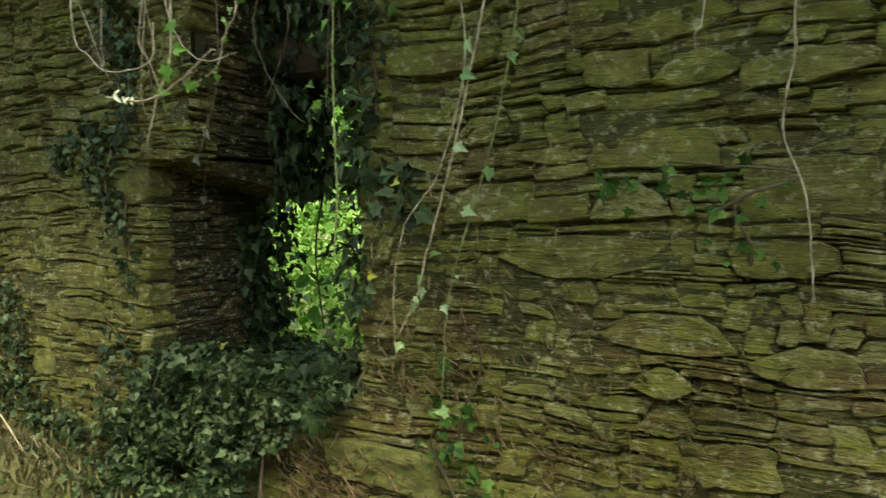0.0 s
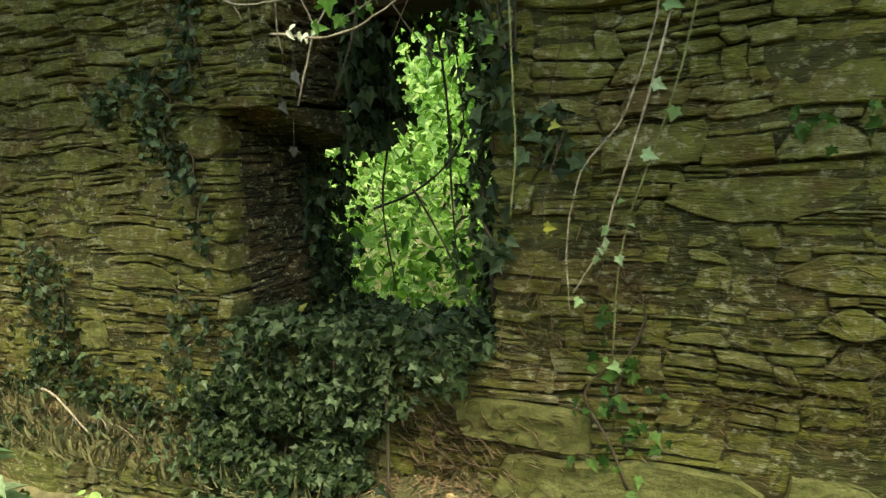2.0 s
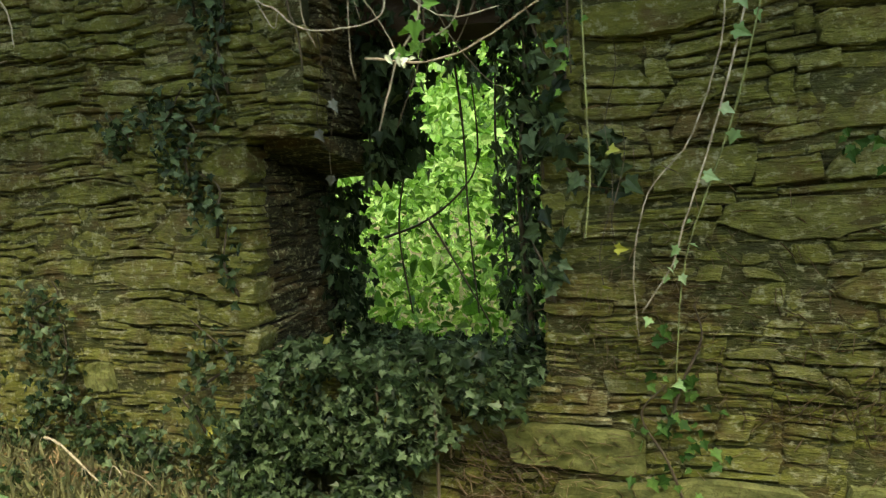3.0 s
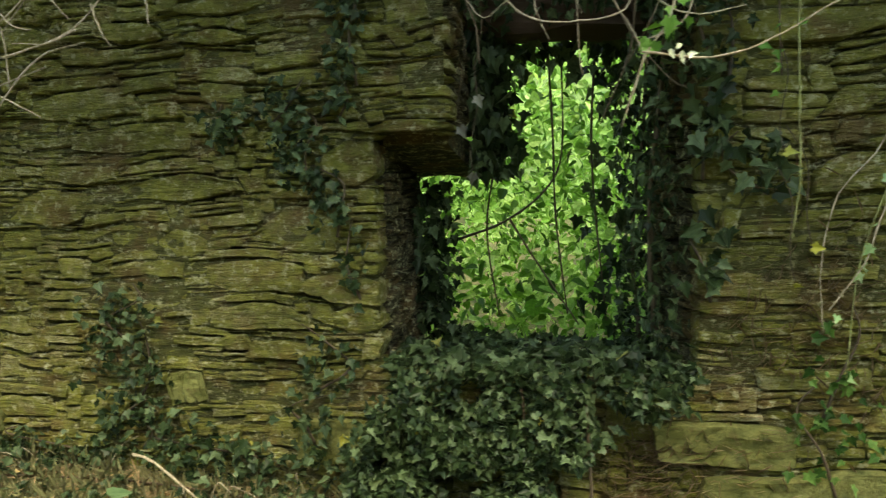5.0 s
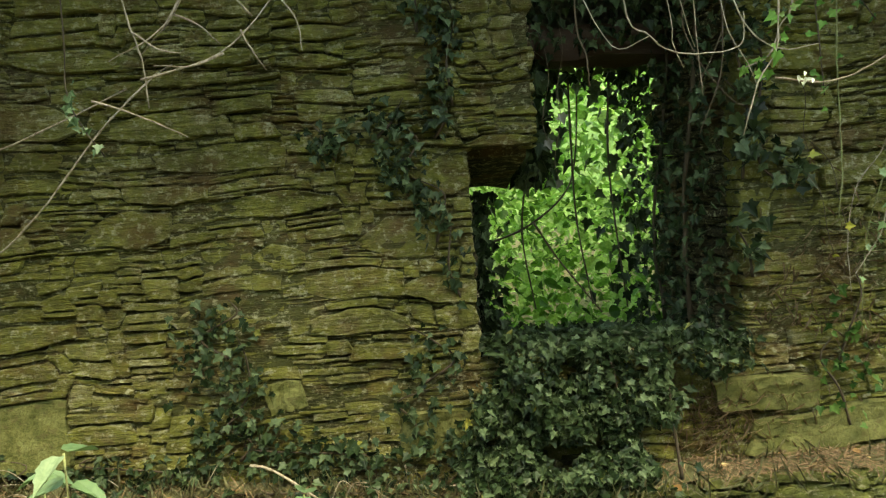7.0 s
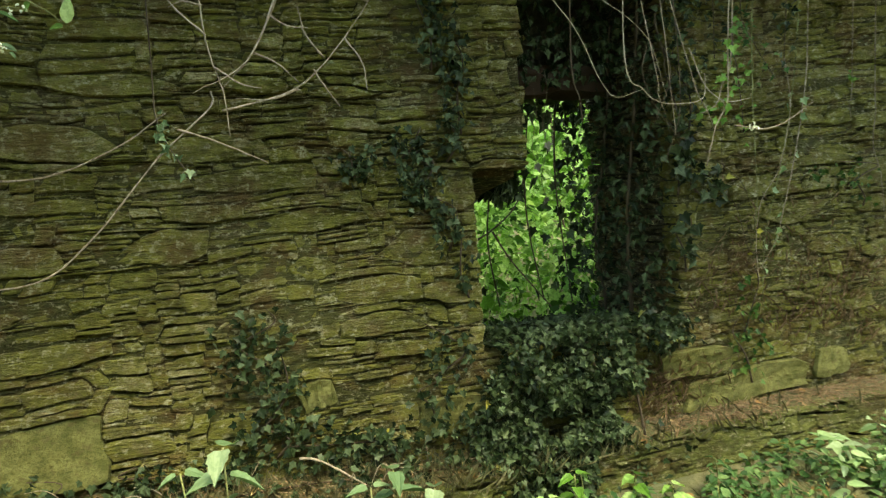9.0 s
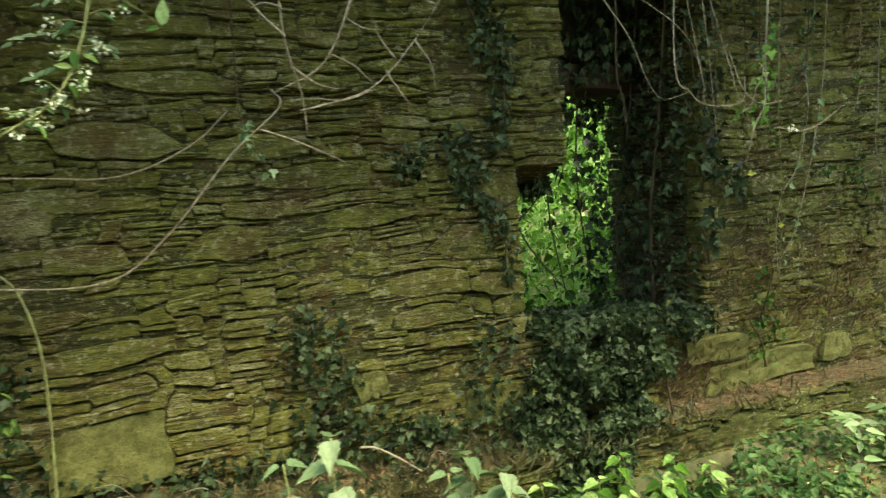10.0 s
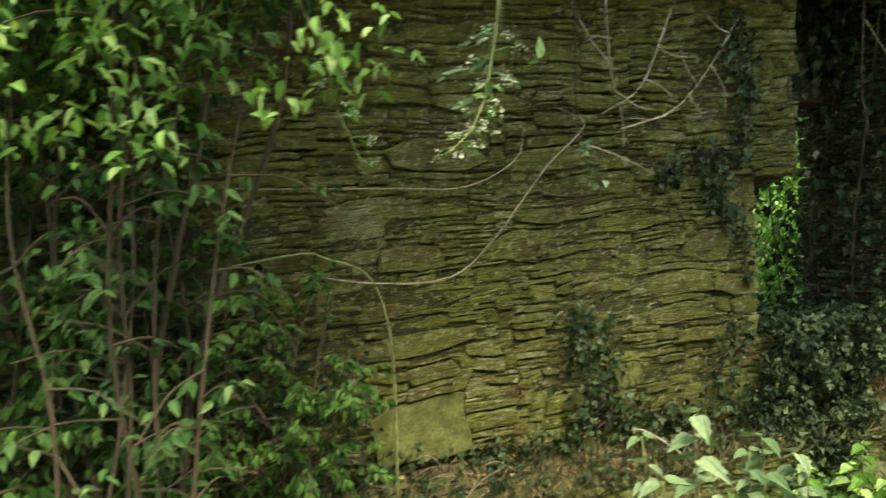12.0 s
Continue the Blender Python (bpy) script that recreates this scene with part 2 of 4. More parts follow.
def leaf_shape(kind):
    """Outline of half a leaf, from base to tip, as (across, along)."""
    half = {"ivy": [(0.0, 0.0), (0.14, -0.13), (0.31, -0.12), (0.30, 0.06), (0.56, 0.27), (0.27, 0.41), (0.17, 0.66), (0.0, 1.0)],
            "ovate": [(0.0, 0.0), (0.15, 0.10), (0.24, 0.34), (0.18, 0.64), (0.07, 0.88), (0.0, 1.0)],
            "toothed": [(0.0, 0.0), (0.20, 0.02), (0.33, 0.22), (0.29, 0.30), (0.31, 0.46), (0.23, 0.54), (0.20, 0.72), (0.12, 0.78), (0.0, 1.05)],
            "round": [(0.0, 0.0), (0.32, 0.12), (0.42, 0.45), (0.25, 0.8), (0.0, 0.95)],
            "needle": [(0.0, 0.0), (0.03, 0.3), (0.026, 0.7), (0.0, 1.0)],
            "blade": [(0.0, 0.0), (0.022, 0.3), (0.016, 0.7), (0.0, 1.0)]}[kind]
    right = half
    left = [(-x, y) for x, y in half[1:-1]][::-1]
    return right + left, len(half)


SHAPES = {k: leaf_shape(k) for k in ("ivy", "ovate", "toothed", "round", "needle", "blade")}


class Leaves:
    """Many leaves gathered into one mesh."""

    def __init__(self):
        self.V, self.F = [], []

    def leaf(self, kind, at, tip, normal, size, fold=0.25, droop=0.2):
        ring, n = SHAPES[kind]
        if kind == "ivy":
            tip, normal = Vector(tip) + rv(0.6), Vector(normal).normalized() + rv(0.75)
        y = Vector(tip).normalized()
        z = Vector(normal)
        z = (z - y * z.dot(y))
        if z.length < 1e-3:
            z = y.orthogonal()
        z.normalize()
        x = y.cross(z)
        at = Vector(at)
        base = len(self.V)
        for a, b in ring:
            self.V.append(at + (x * a + y * b + z * (fold * abs(a) - droop * b * b)) * size)
        m = len(ring)
        # two halves that share the midrib from base to tip
        self.F.append(tuple(base + i for i in range(n)))
        self.F.append(tuple([base] + [base + i for i in range(n - 1, m)]))

    def make(self, name, mat, parent=None, label="", kind=""):
        return solid(name, self.V, self.F, mat, parent, label, kind)


def rv(a=1.0):
    return Vector((random.uniform(-a, a), random.uniform(-a, a), random.uniform(-a, a)))


def thing(name, at, label, category, group="", kind=""):
    ob = new(name)
    ob.location = at
    ob.empty_display_size = 0.1
    return tagged(ob, label, category, group, kind)


def under(child, parent):
    """Keeps a part that was made in world places where it is, below its thing."""
    child.parent = parent
    child.matrix_parent_inverse = Matrix.Translation(parent.location).inverted()
    return child


# ---- ground ----
def ground_height(x, y):
    h = 0.03 * noise.noise((x * 1.3, y * 1.3, 3.1)) + 0.015 * noise.noise((x * 5, y * 5, 1.7))
    h += 0.10 * max(0.0, min(1.0, (-0.3 - x) / 1.5)) * max(0.0, min(1.0, 1 + (y + 0.3) / 1.2))
    if y > 0.6:
        h += 0.25 + 0.12 * max(0.0, y - 3)
    return h if abs(x) < 12 and abs(y) < 12 else -0.02


def grid_sheet(name, xs, ys, height, mat, label, kind="structure"):
    V = [(x, y, height(x, y)) for y in ys for x in xs]
    n = len(xs)
    F = [(j * n + i, j * n + i + 1, (j + 1) * n + i + 1, (j + 1) * n + i) for j in range(len(ys) - 1) for i in range(n - 1)]
    ob = solid(name, V, F, mat, None, label, kind, smooth=True)
    return ob


span = [-600, -150, -40, -15] + [-9 + 0.15 * i for i in range(121)] + [15, 40, 150, 600]
deep = [-600, -150, -40, -15] + [-7 + 0.15 * i for i in range(101)] + [15, 40, 150, 600]
tagged(grid_sheet("ground", span, deep, ground_height, GROUND, "brown earthy lane floor with leaf litter"), category="ground")

# ---- the ruined wall ----
SILL, HEAD, LEFT, STEP, RIGHT = 0.72, 2.72, 0.0, 0.27, 1.09
WALL_TOP, THICK = 3.0, 0.72


def box(bm, x0, x1, y0, y1, z0, z1):
    m = Matrix.LocRotScale(((x0 + x1) / 2, (y0 + y1) / 2, (z0 + z1) / 2), None, (x1 - x0, y1 - y0, z1 - z0))
    bmesh.ops.create_cube(bm, size=1, matrix=m)


wall = tagged(new("wall_north"), "thick dry-laid slate wall, mossy, with a ruined window", "wall", kind="structure")
bm = bmesh.new()
FACE = 0.042
box(bm, -9, LEFT - 0.03, FACE, THICK, -0.4, WALL_TOP)
box(bm, RIGHT + 0.03, 9, FACE, THICK, -0.4, WALL_TOP)
box(bm, LEFT - 0.03, RIGHT + 0.03, FACE, THICK, -0.4, SILL - 0.14)
box(bm, LEFT - 0.03, STEP - 0.03, FACE, THICK, 1.62, WALL_TOP)
box(bm, STEP - 0.03, RIGHT + 0.03, FACE, THICK, HEAD, WALL_TOP)
box(bm, STEP - 0.03, RIGHT + 0.03, 0.50, THICK, 2.16, HEAD)
core = part("wall_core", bm, CORE, wall, "earth packing behind the stones, near-black to hold the recess shade")


def joint_earth():
    """Uneven, layered earth and moss between the stones, here and there washed over them."""
    sx, sz = 0.024, 0.0125
    nx, nz = int(8.2 / sx), int(2.64 / sz)
    at = {}
    V, F = [], []

    def vert(i, j):
        if (i, j) not in at:
            x, z = -4.3 + i * sx, 0.1 + j * sz
            at[i, j] = len(V)
            wash = max(0.0, noise.noise((x * 1.7, z * 2.4, 9.0)) + (0.12 if x > 1.1 and z < 1.25 else -0.04))
            y = 0.003 + 0.014 * noise.noise((x * 1.6, z * 2.2, 0.4)) - 0.026 * min(0.5, wash)
            y += 0.008 * noise.noise((x * 4, z * 12, 2)) + 0.007 * noise.noise((x * 11, z * 40, 5)) + 0.005 * noise.noise((x * 40, z * 60, 1))
            V.append((x, y, z))
        return at[i, j]

    for i in range(nx):
        for j in range(nz):
            x, z = -4.3 + (i + 0.5) * sx, 0.1 + (j + 0.5) * sz
            if z > SILL - 0.02 and LEFT - 0.012 < x < RIGHT + 0.012 and (z < 1.59 or x > STEP - 0.012):
                continue
            F.append((vert(i, j), vert(i + 1, j), vert(i + 1, j + 1), vert(i, j + 1)))
    solid("joint_earth", V, F, EARTH, wall, "dark mossy earth in the joints")


joint_earth()


def profile(form, f):
    """Foot and head of a big stone, as shares of its height, at the share f of its width."""
    a, b, c, d, k = form
    s = max(0.0, (abs(2 * f - 1) - k) / (1 - k)) ** 1.15
    return (c if f < 0.5 else d) * s, 1 - (a if f < 0.5 else b) * s


def fill(width, height, blocked, bigs, rng, coarse=None):
    """Lays slabs course on course into a face of that size, in metres, round the big stones and past what is blocked."""
    C = 0.01
    nx, nz = int(width / C), int(height / C)
    taken = np.zeros((nz, nx), dtype=bool)
    owner = np.zeros((nz, nx), dtype=int)
    for x0, x1, z0, z1 in blocked:
        taken[max(0, int(round(z0 / C))):max(0, int(round(z1 / C))), max(0, int(round(x0 / C))):max(0, int(round(x1 / C)))] = True
    out = []
    for x, z, w, h in bigs:
        i0, i1, j0, j1 = (int(round(v / C)) for v in (x, x + w, z, z + h))
        i0, j0 = max(i0, 0), max(j0, 0)
        i1, j1 = min(i1, nx), min(j1, nz)
        if i1 - i0 < 3 or j1 - j0 < 2:
            continue
        form = tuple(max(0.0, rng.uniform(-0.06, m)) for m in (0.75, 0.75, 0.4, 0.4)) + (rng.uniform(0.0, 0.5),)
        for i in range(i0, i1):
            lo, hi = profile(form, (i + 0.5 - i0) / (i1 - i0))
            taken[j0 + int(round(lo * (j1 - j0))):j0 + int(round(hi * (j1 - j0))), i] = True
        out.append((i0 * C, j0 * C, (i1 - i0) * C, (j1 - j0) * C, form))
    for j in range(nz):
        i = 0
        while i < nx:
            if taken[j, i]:
                i += 1
                continue
            run = i
            while run < nx and not taken[j, run] and run - i < 60:
                run += 1
            r = rng.random()
            h = 1 if r < 0.14 else 2 if r < 0.44 else 3 if r < 0.68 else rng.randint(4, 5) if r < 0.9 else rng.randint(6, 8)
            if coarse and coarse(i * C, j * C):
                h = 2 if r < 0.22 else 3 if r < 0.46 else rng.randint(4, 5) if r < 0.78 else rng.randint(6, 9)
            if run - i < 6:
                taken[j, i:run] = True
                i = run
                continue
            if run - i < 9:
                h = rng.randint(4, 10)
            if coarse and h > 3:
                length_share = rng.uniform(2.0, 6.0)
            else:
                length_share = rng.uniform(3.0, 11.0)
            length = int(max(8, min(50, h * length_share if h > 1 else rng.uniform(10, 34))))
            if run - i - length < 6:
                length = run - i if run - i < 46 else (run - i) // 2
            length = min(length, run - i)
            for shift in (0, 4, -4, 7, -6, 10):
                e = i + length + shift
                if length + shift >= 5 and e <= run and (e == run or j == 0 or e >= nx or owner[j - 1, e - 1] == owner[j - 1, e]):
                    length += shift
                    break
            top = j
            while top < nz and top - j < h and not taken[top, i:i + length].any():
                top += 1
            taken[j:top, i:i + length] = True
            owner[j:top, i:i + length] = len(out) + 1
            out.append((i * C, j * C, length * C, (top - j) * C, None))
            i += length
    return out


def slab(rng, w, h, big):
    """One rough, layered slab, its face towards -y, its lower left corner at the origin."""
    gap = -0.0010 + 0.0026 * rng.random()
    inner = 8 if big else 5 if w > 0.15 else 3
    amp = min(0.16 * h, 0.009)
    edge = min(0.4, rng.uniform(0.5, 1.5) * 0.006 / w)
    fs = [0.0, edge] + [edge + (1 - 2 * edge) * (k + rng.uniform(-0.25, 0.25)) / (inner + 1) for k in range(1, inner + 1)] + [1 - edge, 1.0]
    wedge_top, wedge_bot, flip = 0.0, 0.0, rng.random() < 0.5
    if not big and w > 0.09 and rng.random() < 0.5:
        if rng.random() < 0.6:
            wedge_top = rng.uniform(0.1, 0.45) * h
        else:
            wedge_bot = rng.uniform(0.1, 0.4) * h
    skew = rng.uniform(-0.3, 0.3) * h * (0.3 if big else 1)
    tilt = max(-0.35 * h / w, min(0.35 * h / w, rng.gauss(0, 0.04)))
    low, high = [], []
    for f in fs:
        lo, hi = profile(big, f) if big else (0.0, 1.0)
        g = (1 - f if flip else f) ** 1.6
        low.append(h * lo + gap + wedge_bot * g + rng.random() * amp)
        high.append(h * hi - gap - wedge_top * g - rng.random() * amp)
    for side in (0, -1):
        d = min(0.3 * h, 0.02) * rng.random()
        low[side] += d * rng.random()
        high[side] = max(low[side] + 0.1 * h, high[side] - d)
    gs = [0.0, min(0.3, 0.005 / h)] + ([0.5] if h > 0.035 else []) + ([0.28, 0.75] if h > 0.09 else []) + [1 - min(0.3, 0.004 / h), 1.0]
    gs.sort()
    front = -rng.uniform(-0.002, 0.024) - (0.008 if big else 0.0)
    lean, turn = rng.uniform(-0.16, 0.22), rng.uniform(-0.07, 0.07)
    rough = 0.0035 if not big else 0.006
    ledge = [rng.uniform(-1, 1) * rough for _ in gs]
    cx, cz = w / 2, h / 2
    V, F = [], []
    for k, g in enumerate(gs):
        for i, f in enumerate(fs):
            x = gap + (w - 2 * gap) * f + (skew * (g - 0.5) if i in (0, 1, len(fs) - 2, len(fs) - 1) else 0.0)
            z = low[i] + (high[i] - low[i]) * g + tilt * (x - cx)
            y = front + lean * (z - cz) + turn * (x - cx) + ledge[k] + rng.uniform(-rough, rough)
            if k in (0, len(gs) - 1) or i in (0, len(fs) - 1):
                y = max(y, front) + rng.uniform(0.003, 0.010)
            V.append((x, y, z))
    m, q = len(fs), len(gs)
    for k in range(q - 1):
        for i in range(m - 1):
            a = k * m + i
            F.append((a, a + 1, a + m + 1, a + m))
    ring = list(range(m)) + [k * m + m - 1 for k in range(1, q)] + [(q - 1) * m + i for i in range(m - 2, -1, -1)] + [k * m for k in range(q - 2, 0, -1)]
    back = len(V)
    V += [(V[r][0], 0.11, V[r][2]) for r in ring]
    for k in range(len(ring)):
        b = (k + 1) % len(ring)
        F.append((ring[b], ring[k], back + k, back + b))
    return V, F


def sway(x, z):
    """The courses rise and sink along the wall."""
    return 0.06 * noise.noise((x * 1.0, z * 1.0, 5.2)) + 0.022 * noise.noise((x * 3.3, z * 2.6, 8.8))


def lay(name, faces_rng, slabs, put, parent, near, mat, label, limit=300):
    """Puts slabs up: those near become pieces, the rest one part."""
    V, F, count = [], [], 0
    for x, z, w, h, big in slabs:
        v, f = slab(faces_rng, w, h, big)
        v = [put(x + p[0], p[1], z + p[2]) for p in v]
        if near(x + w / 2, z + h / 2, w, h) and count < limit:
            solid("stone", v, f, mat, parent)
            count += 1
        else:
            k = len(V)
            V += v
            F += [tuple(i + k for i in q) for q in f]
    if V:
        solid(name, V, F, mat, parent, label, "stuff")


# big stones: place along the wall, height of the foot, width, height
BIG_LEFT = [(-1.39, 1.70, 0.39, 0.12), (-1.23, 1.55, 0.50, 0.12), (-1.38, 1.43, 0.36, 0.09), (-1.01, 1.34, 0.49, 0.11), (-0.51, 1.15, 0.36, 0.18),
            (-0.68, 0.99, 0.39, 0.13), (-0.29, 0.98, 0.29, 0.12), (-0.69, 0.86, 0.41, 0.10), (-0.18, 0.86, 0.18, 0.12), (-0.89, 1.13, 0.22, 0.12),
            (-1.57, 1.26, 0.38, 0.16), (-0.19, 1.40, 0.19, 0.17), (-0.05, 1.58, 0.33, 0.05), (0.08, 1.85, 0.17, 0.06), (0.09, 1.75, 0.19, 0.05),
            (-0.42, 1.79, 0.27, 0.06), (-0.53, 0.76, 0.31, 0.07), (-1.10, 1.98, 0.29, 0.09), (-0.72, 1.94, 0.31, 0.07), (-0.73, 2.05, 0.32, 0.08)]
BIG_RIGHT = [(1.19, 1.84, 0.41, 0.11), (1.88, 1.72, 0.18, 0.11), (2.07, 1.71, 0.21, 0.09), (2.00, 1.83, 0.28, 0.09), (2.28, 1.68, 0.28, 0.09),
             (1.87, 1.48, 0.34, 0.14), (2.28, 1.34, 0.30, 0.17), (1.88, 1.35, 0.22, 0.11), (1.62, 1.18, 0.48, 0.14), (1.43, 1.34, 0.27, 0.14),
             (1.44, 1.61, 0.18, 0.10), (1.96, 1.66, 0.27, 0.05), (2.25, 1.60, 0.18, 0.06), (1.54, 1.49, 0.17, 0.04), (1.92, 0.98, 0.39, 0.12),
             (2.33, 0.94, 0.24, 0.11), (2.26, 1.20, 0.28, 0.10), (2.02, 0.86, 0.18, 0.09), (2.22, 0.65, 0.19, 0.12), (2.05, 0.76, 0.15, 0.09)]
BIG_FAR = [(-1.71, 1.98, 0.50, 0.10), (2.65, 1.26, 0.36, 0.20), (2.21, 2.01, 0.31, 0.10), (-2.26, 1.43, 0.38, 0.18), (-2.25, 1.07, 0.36, 0.14),
           (-2.18, 0.90, 0.59, 0.11), (-1.96, 1.71, 0.50, 0.17), (-2.04, 1.27, 0.30, 0.12), (2.70, 0.80, 0.30, 0.12), (-2.9, 1.2, 0.4, 0.14)]
# pale mossy blocks near the foot
BLOCKS = [(-2.13, 0.43, 0.48, 0.27), (-0.89, 0.57, 0.17, 0.13), (-0.35, 0.36, 0.32, 0.18), (0.94, 0.46, 0.46, 0.15), (1.96, 0.30, 0.22, 0.18),
          (1.10, 0.26, 0.80, 0.18)]
X0, Z0, X1, Z1 = -4.3, 0.10, 3.9, 2.74
rng = random.Random(7)
bigs = [(x - X0, z - Z0, w, h) for x, z, w, h in BIG_LEFT + BIG_RIGHT + BIG_FAR]
blocks = [(x - X0, z - Z0, w, h) for x, z, w, h in BLOCKS]
holes = [(LEFT - X0, RIGHT - X0, SILL - Z0, 1.58 - Z0), (STEP + 0.01 - X0, RIGHT - X0, 1.58 - Z0, HEAD - Z0)]
holes += [(x, x + w, z, z + h) for x, z, w, h in blocks]
# ragged ends where stones have dropped out of the broken head
holes += [(0.20 - X0, STEP + 0.05 - X0, 1.98 - Z0, 2.12 - Z0), (-0.055 - X0, -0.03 - X0, 1.64 - Z0, 1.74 - Z0)]


def blocky(u, v):
    """Where the stones are thicker: left of the opening and in the upper part of the wall."""
    x, z = X0 + u, Z0 + v
    return noise.noise((x * 1.2, z * 1.6, 4.4)) + (0.12 if x < 0.3 else 0.0) + (0.5 if z > 1.5 else 0.0) - (0.35 if x > 1.1 and z < 1.2 else 0.0) > 0.0


slabs = fill(X1 - X0, Z1 - Z0, holes, bigs, rng, blocky)


def on_face(u, d, v):
    x, z = X0 + u, Z0 + v
    # the courses wander, but run true along the edges of the opening
    off = max(LEFT - x, x - RIGHT, SILL - z, 0.0) if z < 1.58 else max(STEP - x, x - RIGHT, 0.0)
    free = min(1.0, 0.25 + off / 0.25)
    side = 0.045 * noise.noise((x * 3.0, z * 5.5, 3.3)) + 0.02 * noise.noise((x * 7.0, z * 13.0, 6.1))
    return (x + side * min(1.0, off / 0.2), d + 0.014 * noise.noise((x * 1.6, z * 2.2, 0.4)), z + sway(x, z) * free)


def near_window(u, v, w, h):
    x, z = X0 + u, Z0 + v
    return w * h > 0.003 and -1.5 < x < 2.0 and 0.5 < z < 2.1


lay("stonework", rng, slabs, on_face, wall, near_window, STONE, "thin mossy slate slabs laid in rough courses")
for x, z, w, h in blocks:
    v, f = slab(rng, w, h, (rng.uniform(0.03, 0.2), rng.uniform(0.03, 0.2), rng.uniform(0, 0.1), rng.uniform(0, 0.1), rng.uniform(0.6, 0.85)))
    solid("block", [on_face(x + p[0], p[1] - 0.012, z + p[2]) for p in v], f, MOSS_BLOCK, wall, "pale yellow-green mossy block")

# reveals of the opening and the broken slope over its left part
slabs = fill(0.62, 0.86, [], [(0.2, 0.35, 0.2, 0.16), (0.25, 0.15, 0.22, 0.12)], rng)
lay("reveal_stonework", rng, slabs, lambda u, d, v: (LEFT - 0.005 - d, 0.09 + u, SILL - 0.02 + v), wall, lambda *a: False, SHADE_STONE, "brown reveal slabs, darkened in colour for shade")
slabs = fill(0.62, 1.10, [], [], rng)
lay("reveal_stonework", rng, slabs, lambda u, d, v: (STEP - 0.005 - d, 0.09 + u, 1.62 + v), wall, lambda *a: False, SHADE_STONE, "brown reveal slabs, darkened in colour for shade")
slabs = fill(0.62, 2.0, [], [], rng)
lay("reveal_stonework", rng, slabs, lambda u, d, v: (RIGHT + 0.005 + d - 0.12 * u, 0.09 + u, SILL - 0.02 + v), wall, lambda *a: False, SHADE_STONE, "brown reveal slabs, darkened in colour for shade")
bm = bmesh.new()
box(bm, LEFT + 0.005, STEP - 0.02, 0.10, THICK, 1.44, 1.60)
for v in bm.verts:
    if v.co.z < 1.5 and v.co.y < 0.3:
        v.co.z = 1.56
bmesh.ops.subdivide_edges(bm, edges=bm.edges[:], cuts=3, use_grid_fill=True)
for v in bm.verts:
    v.co += Vector((0, 0, 0.02 * noise.noise(v.co * 9)))
part("corbel", bm, SHADE_STONE, wall, "brown stones over the reveal, darkened in colour for shade")

# timber over the outer side of the opening
beam = bmesh.new()
box(beam, STEP - 0.02, RIGHT + 0.01, 0.42, 0.66, 2.0, 2.16)
bmesh.ops.subdivide_edges(beam, edges=beam.edges[:], cuts=7, use_grid_fill=True)
for v in beam.verts:
    v.co += 0.045 * noise.noise_vector(v.co * 4)
lintel = thing("lintel", (0.68, 0.54, 2.0), "reddish-brown old timber lintel across the opening, darkened in colour for shade", "lintel")
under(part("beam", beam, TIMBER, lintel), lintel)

# plinth along the foot, with its own stones and debris on top
plinth = tagged(new("plinth"), "low stone footing ledge along the wall", "ledge", kind="structure")


def plinth_front(x):
    return -0.185 + 0.02 * math.sin(x * 1.7) + 0.012 * math.sin(x * 7.3) - 0.05 * max(0.0, min(1.0, (0.9 - x) / 0.6))


bm = bmesh.new()
box(bm, -9, 9, -0.10, 0.05, -0.3, 0.20)
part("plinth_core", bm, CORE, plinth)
slabs = fill(8.2, 0.26, [(-1.44 - X0, -1.38 - X0, 0.02, 0.26)], [(x, 0.03, 0.5, 0.2) for x in (0.4, 1.2, 2.1, 3.0, 5.3, 6.3, 7.0)], rng)
lay("plinth_stonework", rng, slabs, lambda u, d, v: (X0 + u, plinth_front(X0 + u) + d * 0.8, v - 0.03 + 0.25 * sway(X0 + u, v)), plinth, lambda u, v, w, h: w * h > 0.002, FOOTING, "mossy footing stones")


def debris(x, y):
    back = 0.25 + 0.12 * max(0.0, min(1.0, (-0.2 - x) / 1.5))
    t = max(0.0, min(1.0, y / plinth_front(x))) ** 1.5
    return back + (0.225 - back) * t + 0.012 * noise.noise((x * 4, y * 6, 2)) + 0.006 * noise.noise((x * 15, y * 15, 6))


xs = [-5 + 0.06 * i for i in range(160)]
V = [(x, plinth_front(x) * (j / 5) * 1.02 + 0.03, debris(x, plinth_front(x) * j / 5)) for j in range(6) for x in xs]
n = len(xs)
F = [(j * n + i + 1, j * n + i, (j + 1) * n + i, (j + 1) * n + i + 1) for j in range(5) for i in range(n - 1)]
solid("debris", V, F, SOIL, plinth, "brown needles and earth on the ledge", smooth=True)

# unseen plain bank that closes the lane behind, added to block low light
bm = bmesh.new()
box(bm, -12, 12, -6.6, -5.6, -0.3, 4.0)
tagged(part("wall_south", bm, soil_material("dark_blocker", (0.02, 0.03, 0.01), (0.05, 0.06, 0.02), 8), None),
       "unseen plain dark bank, added to block low light", "wall", kind="structure")


